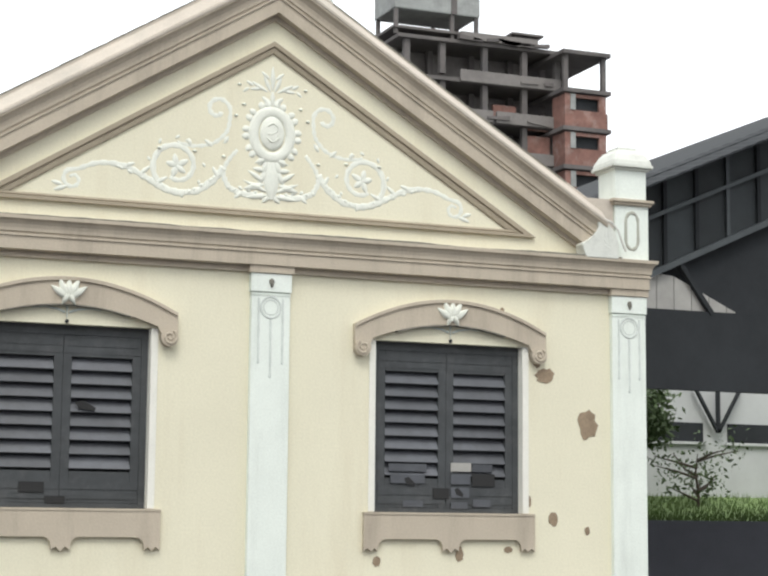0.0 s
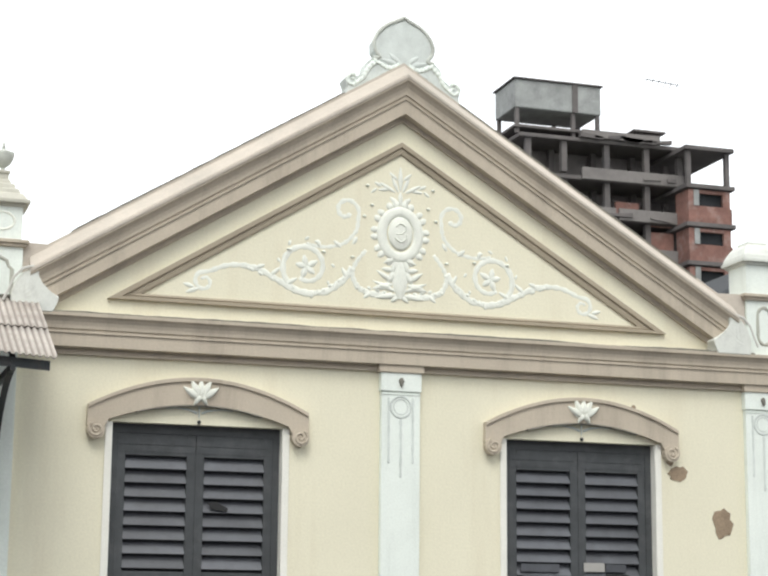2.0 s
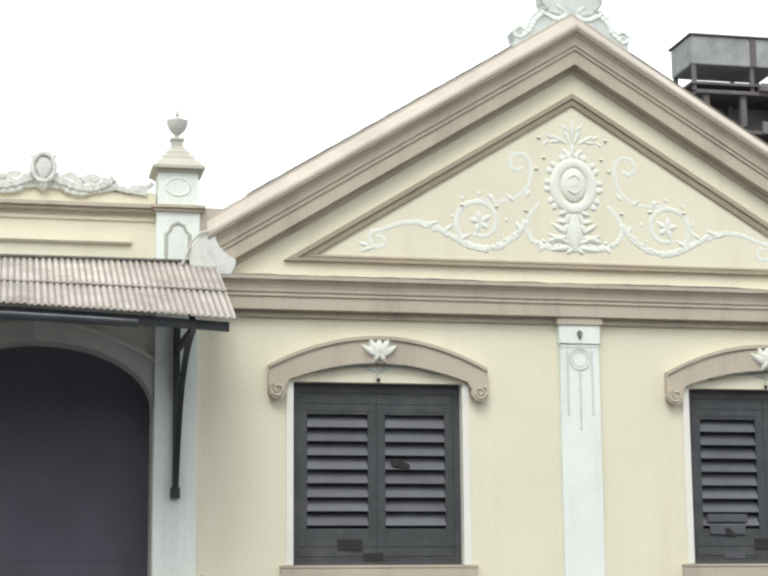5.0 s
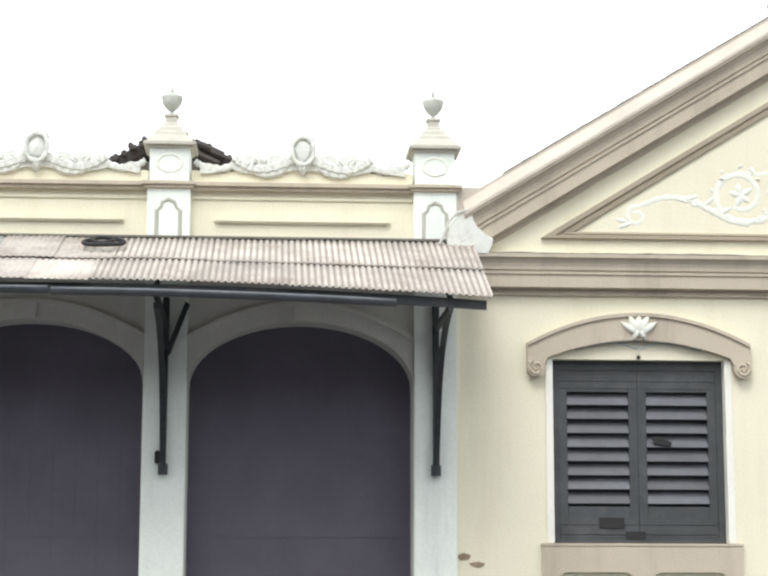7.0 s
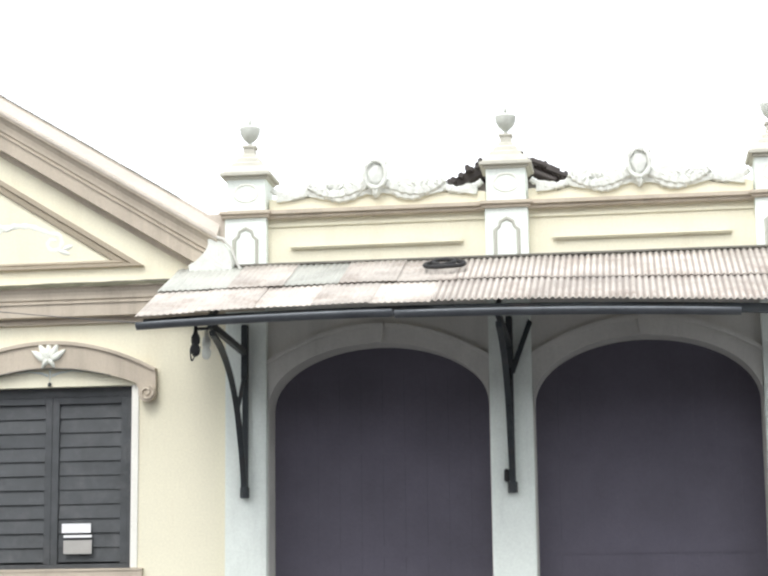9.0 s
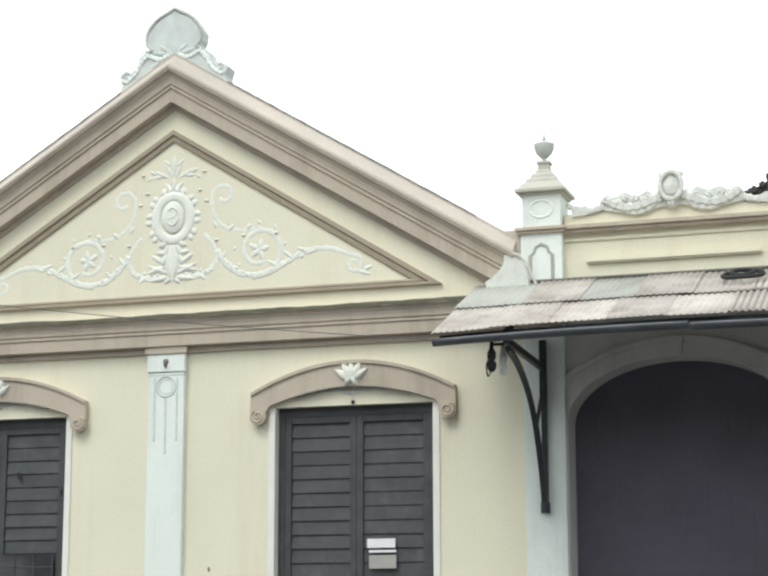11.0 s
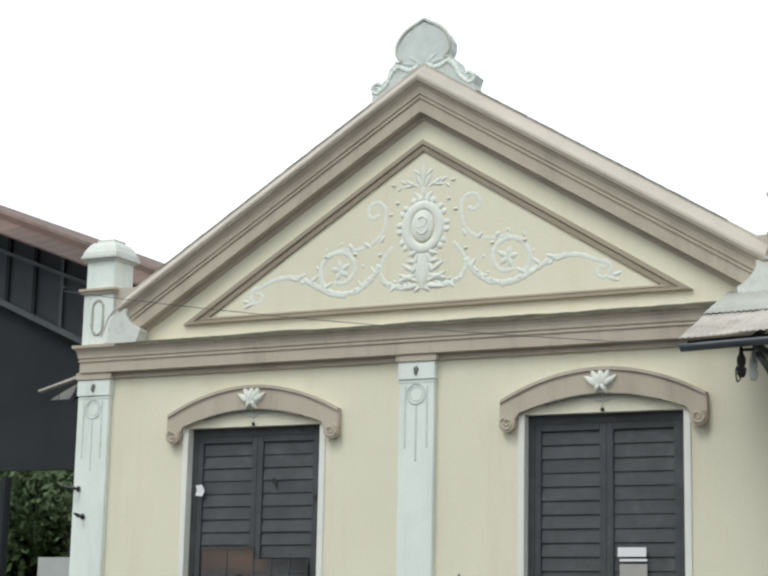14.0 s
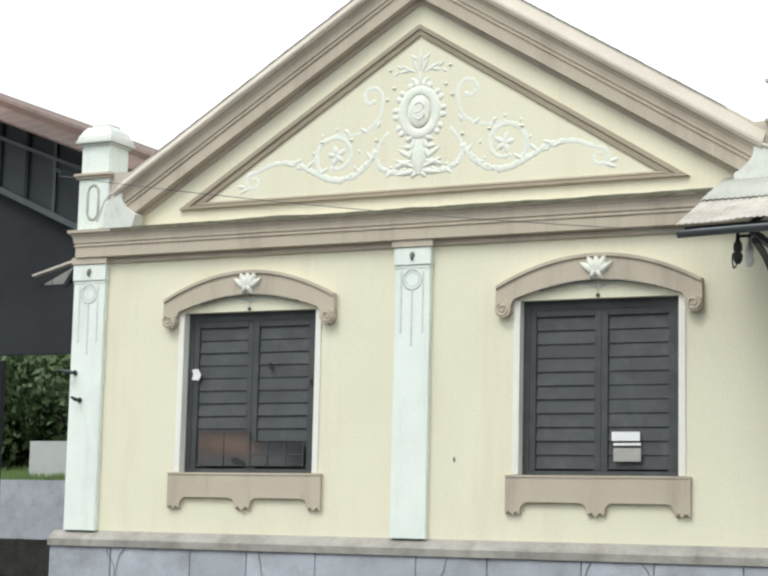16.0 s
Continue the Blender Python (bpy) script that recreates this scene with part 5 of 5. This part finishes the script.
def tree(x, y, z, h, r, seed, leaves, bare=False, low=0.25, size=1.0):
    rnd = random.Random(seed)
    tr = thing("tree", "small leafy tree with gaps in its crown" if not bare else "sparse shrub-like tree with thin crooked branches", "tree", (x, y, z))
    bm = bmesh.new()
    tube(bm, [(0, 0, -0.3), (0.05, 0, h * 0.25), (-0.04, 0.05, h * 0.5), (0.03, 0, h * 0.8)], [0.05, 0.045, 0.035, 0.015] if bare else [0.14, 0.11, 0.08, 0.03], 8)
    tips = []
    for i in range(11):
        a, z0 = rnd.uniform(0, 6.28), h * rnd.uniform(low, 0.7)
        ln = r * rnd.uniform(0.6, 1.1)
        p = [Vector((0, 0, z0)), Vector((math.cos(a) * ln * 0.5, math.sin(a) * ln * 0.5, z0 + h * 0.1)), Vector((math.cos(a) * ln, math.sin(a) * ln, z0 + h * rnd.uniform(0.1, 0.35)))]
        tube(bm, p, [0.05, 0.035, 0.012], 5)
        tips += [p[1], p[2], (p[1] + p[2]) / 2]
    part("trunk", bm, BARK, tr)
    bm = bmesh.new()
    for i in range(leaves):
        c = rnd.choice(tips) + Vector((rnd.gauss(0, 1), rnd.gauss(0, 1), rnd.gauss(0, 1))) * r * 0.22
        d = Vector((rnd.uniform(-1, 1), rnd.uniform(-1, 1), rnd.uniform(-1, 0.6))).normalized()
        e = d.cross(Vector((rnd.uniform(-1, 1), rnd.uniform(-1, 1), 0.4))).normalized()
        k = rnd.uniform(0.06, 0.13) * size
        v = [bm.verts.new(c + q) for q in (d * -k, e * k * 0.45, d * k, e * k * -0.45)]
        bm.faces.new(v)
    part("crown", bm, LEAF, tr, "dark green leaves")
    return tr


for x, y, h, r, sd in ((-30.5, 36.5, 4.5, 2.4, 81), (-33.5, 40.5, 6.0, 3.0, 82), (-37.0, 41, 6.5, 3.0, 83), (-40.5, 39, 6.0, 2.8, 84), (-28.0, 41, 6.0, 2.8, 85), (-36.0, 37, 4.6, 2.4, 86), (-39.5, 36.5, 4.8, 2.4, 87), (-43.0, 38, 5.5, 2.6, 88), (-46.5, 40, 6.5, 2.8, 89)):
    tree(x, y, 3.0, h, r, sd, 7000, False, 0.06, 2.2)
tree(32.5, 34.0, 2.65, 2.2, 1.5, 71, 520, True, 0.1, 0.95)
tree(-33.2, 33.5, 2.9, 4.9, 2.1, 73, 7000, False, 0.3, 1.6)
tree(-36.5, 34.5, 2.9, 5.2, 2.2, 74, 6000, False, 0.2, 1.6)
tree(30.0, 34.5, 2.9, 3.6, 1.4, 75, 4500, False, 0.45, 1.3)

# ---- unfinished tower far behind ----
def tower():
    tw = thing("unfinished_tower", "grey unfinished concrete tower block with red brick infill", "building", (0, 120, 0))
    flo = [43.75 - 3.38 * i for i in range(13)]
    part("podium", boxes((57.2, 78.0, -2.4, 13, 0, 3.1)), CONCRETE, tw)
    # open frame
    for i, z in enumerate(flo):
        x0 = 57.2
        part("floor_slab", boxes((x0, 73.2, 0, 13, z - 0.35, z), bevel=0.04), CONCRETE, tw)
        if i:
            for a, b in ((62.9, 72.5),) if i < 2 else ((60.5, 66.0), (66.3, 72.8)):
                part("parapet", boxes((a, b, -0.25, -0.02, z - 0.3, z + 0.75), bevel=0.03), BAND, tw, "stained concrete parapet")
        if i < len(flo) - 1:
            for x in (57.9, 61.2, 65.2, 69.0, 72.2):
                for y in (0.3, 3.4):
                    part("column", boxes((x + y * 0.05, x + y * 0.05 + 0.5, y, y + 0.5, z - 3.03, z - 0.35)), CONCRETE, tw)
            part("core_wall", boxes((58.5, 71.2, 4.2, 4.5, z - 3.03, z - 0.35)), BAND, tw)
            part("side_wall", boxes((58.0, 58.3, 1.2, 8.0, z - 3.03, z - 1.4)), CONCRETE, tw)
    jit = random.Random(17)
    for k in range(14):
        x, z = jit.uniform(61.5, 71.0), 43.75 - 3.38 * jit.choice((0, 0, 0, 1, 2))
        ln, tilt = jit.uniform(0.8, 2.2), jit.uniform(-0.12, 0.12)
        bm = slab(bmesh.new(), [(x, z), (x + ln, z + ln * tilt), (x + ln, z + ln * tilt + jit.uniform(0.15, 0.4)), (x, z + jit.uniform(0.15, 0.45))], -0.4, 0.1)
        part("formwork_board", bm, CONCRETE if k % 3 else BAND, tw)
    for i, x in ((1, 66.5), (2, 62.2), (2, 69.6), (3, 65.8), (3, 70.0), (4, 67.0)):
        z = flo[i]
        part("brick_infill", boxes((x, x + 2.2, 0.9, 1.15, z - 3.03, z - jit.uniform(1.2, 2.0))), BRICK, tw)
    part("roof_beam", boxes((62.9, 70.3, -0.3, 0.2, 43.75, 44.45), bevel=0.04), BAND, tw)
    part("roof_block", boxes((68.6, 70.9, 1.0, 4.0, 43.75, 45.0), bevel=0.05), CONCRETE, tw)
    part("roof_hatch", boxes((68.2, 71.3, 0.6, 4.4, 45.0, 45.2), bevel=0.03), CONCRETE, tw)
    # projecting brick wing
    for i, z in enumerate([f - 0.75 for f in flo]):
        part("floor_slab", boxes((71.5, 76.2, -2.6, 9, z - 0.1, z + 0.28), bevel=0.04), CONCRETE, tw)
        if i == 0:
            for x, y in ((71.8, -2.2), (75.5, -2.2), (75.5, 6.0)):
                part("column", boxes((x, x + 0.4, y, y + 0.4, z - 3.1, z - 0.1)), CONCRETE, tw)
        else:
            if i == len(flo) - 1:
                break
            zz = z - 3.1
            for a, b, c, d in ((71.8, 75.8, zz, zz + 1.5), (71.8, 72.3, zz + 1.5, zz + 2.9), (75.1, 75.8, zz + 1.5, zz + 2.9), (72.3, 75.1, zz + 2.6, zz + 2.9)):
                part("brick_panel", boxes((a, b, -2.35, -2.1, c, d)), BRICK, tw)
            part("lintel", boxes((72.8, 72.3, -2.42, -2.05, zz + 1.5, zz + 2.9)), TANK, tw, "pale rendered jamb")
            for a, b, c, d in ((-2.1, 0.0, zz, zz + 2.9),):
                part("brick_panel", boxes((71.8, 72.0, a, b, c, d)), BRICK, tw)
            part("brick_panel", boxes((69.2, 71.8, 0.5, 0.75, zz, zz + (1.3 if i % 2 else 2.9))), BRICK, tw)
            # near-black plate behind the opening in place of the room's shade
            part("dark_room", boxes((72.02, 75.7, -1.9, -1.7, zz, zz + 2.9)), SHEDDARK, tw, "dark panel standing in for the shade of an unfinished room")
            part("balcony", boxes((75.8, 76.4, -1.6, 3.0, zz, zz + 1.6), bevel=0.03), BRICK, tw)
    # water tank on stilts
    tank = part("water_tank", boxes((56.9, 64.9, 0.2, 4.8, 45.95, 48.45), bevel=0.06), TANK, tw, "grey concrete water tank on stilts")
    part("tank_rib", boxes((62.2, 62.7, 0.08, 0.2, 45.95, 48.5)), CONCRETE, tank)
    part("tank_lid", boxes((56.7, 65.1, 0.0, 5.0, 48.45, 48.6), bevel=0.04), CONCRETE, tank)
    for x in (57.0, 62.2, 64.5):
        for y in (0.3, 4.4):
            part("stilt", boxes((x, x + 0.32, y, y + 0.32, 43.75, 45.95)), CONCRETE, tank)
    part("tank_floor", boxes((56.8, 65.0, 0.1, 4.9, 44.2, 44.45), bevel=0.03), CONCRETE, tank)
    return tw


tower()
ant = thing("roof_antenna", "thin rooftop aerial with short cross rods on mast", "antenna", (71.9, 120.5, 43.75))
bm = bmesh.new()
tube(bm, [(0, 0, 0), (0, 0, 5.9)], 0.025, 6)
part("mast", bm, PAPER, ant, "pale thin mast")
bm = bmesh.new()
tube(bm, [(-2.5, 0, 6.05), (0.7, 0, 5.8)], 0.05, 6)
part("boom", bm, STEEL, ant)
for i in range(6):
    bm = bmesh.new()
    x = -2.4 + 0.58 * i
    tube(bm, [(x - 0.22, -0.8, 6.2 - 0.08 * i), (x + 0.22, 0.8, 5.9 - 0.08 * i)], 0.025, 5)
    part("rod", bm, STEEL, ant)

# unseen long wall added behind the camera to hold back low sky light
back = thing("warehouse", "unseen plain wall behind the camera, added to block low sky light", "warehouse", (0, -56, 0))
part("wall", boxes((-110, 110, -6, 0, 0, 17)), CONCRETE, back)
for i in range(14):
    part("buttress", boxes((-104 + 16 * i, -103 + 16 * i, 0, 0.6, 0, 16), bevel=0.05), CONCRETE, back)

# house across the yard, which the small panes mirror
hs = thing("house", "small white house with an orange tile roof across the yard", "house", (-34.7, -41.5, 0))
part("wall", boxes((-0.8, 0.8, -1.5, 1.5, 0, 4.1)), WALLWHITE, hs)
part("roof", slab(bmesh.new(), [(-1.05, 4.02), (1.05, 4.02), (0.75, 4.72), (-0.55, 4.72)], -1.7, 1.7), ROOFTILE, hs, "orange clay tile roof")
wn = part("window", boxes((-0.25, 0.55, 1.46, 1.53, 2.6, 3.62), bevel=0.02), SHEDDARK, hs)
part("window_sill", boxes((-0.35, 0.65, 1.46, 1.6, 2.5, 2.6)), WALLWHITE, wn)
gate = thing("boundary_wall", "low white boundary wall with dark openings across the yard", "wall", (-32.2, -41.5, 0))
part("wall", boxes((-0.75, 0.75, -0.15, 0.15, 0, 4.0)), WALLWHITE, gate)
for k in range(2):
    part("opening", boxes((-0.5 + 0.6 * k, -0.1 + 0.6 * k, 0.14, 0.17, 3.0, 3.6), bevel=0.01), SHEDDARK, gate, "dark opening")

# ---- stone blocks of the plinth ----
x = -10.94
rnd = random.Random(3)
while x < 10.9:
    w = min(rnd.uniform(0.7, 1.25), 10.94 - x)
    for z0, z1 in ((0.02, 0.55), (0.555, 1.14)):
        part("block", boxes((x + 0.004, x + w - 0.004, -0.10 - rnd.uniform(0, 0.01), -0.03, z0, z1 - 0.004), bevel=0.006), STONE, plinth)
    x += w

for k in range(6):
    x, z = rnd.uniform(-10.5, -3.0), 1.13
    bm = bmesh.new()
    line = [(x + rnd.uniform(-0.03, 0.03) + 0.03 * i * (1 if k % 2 else -1), z - 0.07 * i) for i in range(7)]
    tube(bm, [(a, -0.112, b) for a, b in line], [0.005 - 0.0005 * i for i in range(7)], 5)
    part("crack", bm, DARKGREY, plinth, "dark crack")
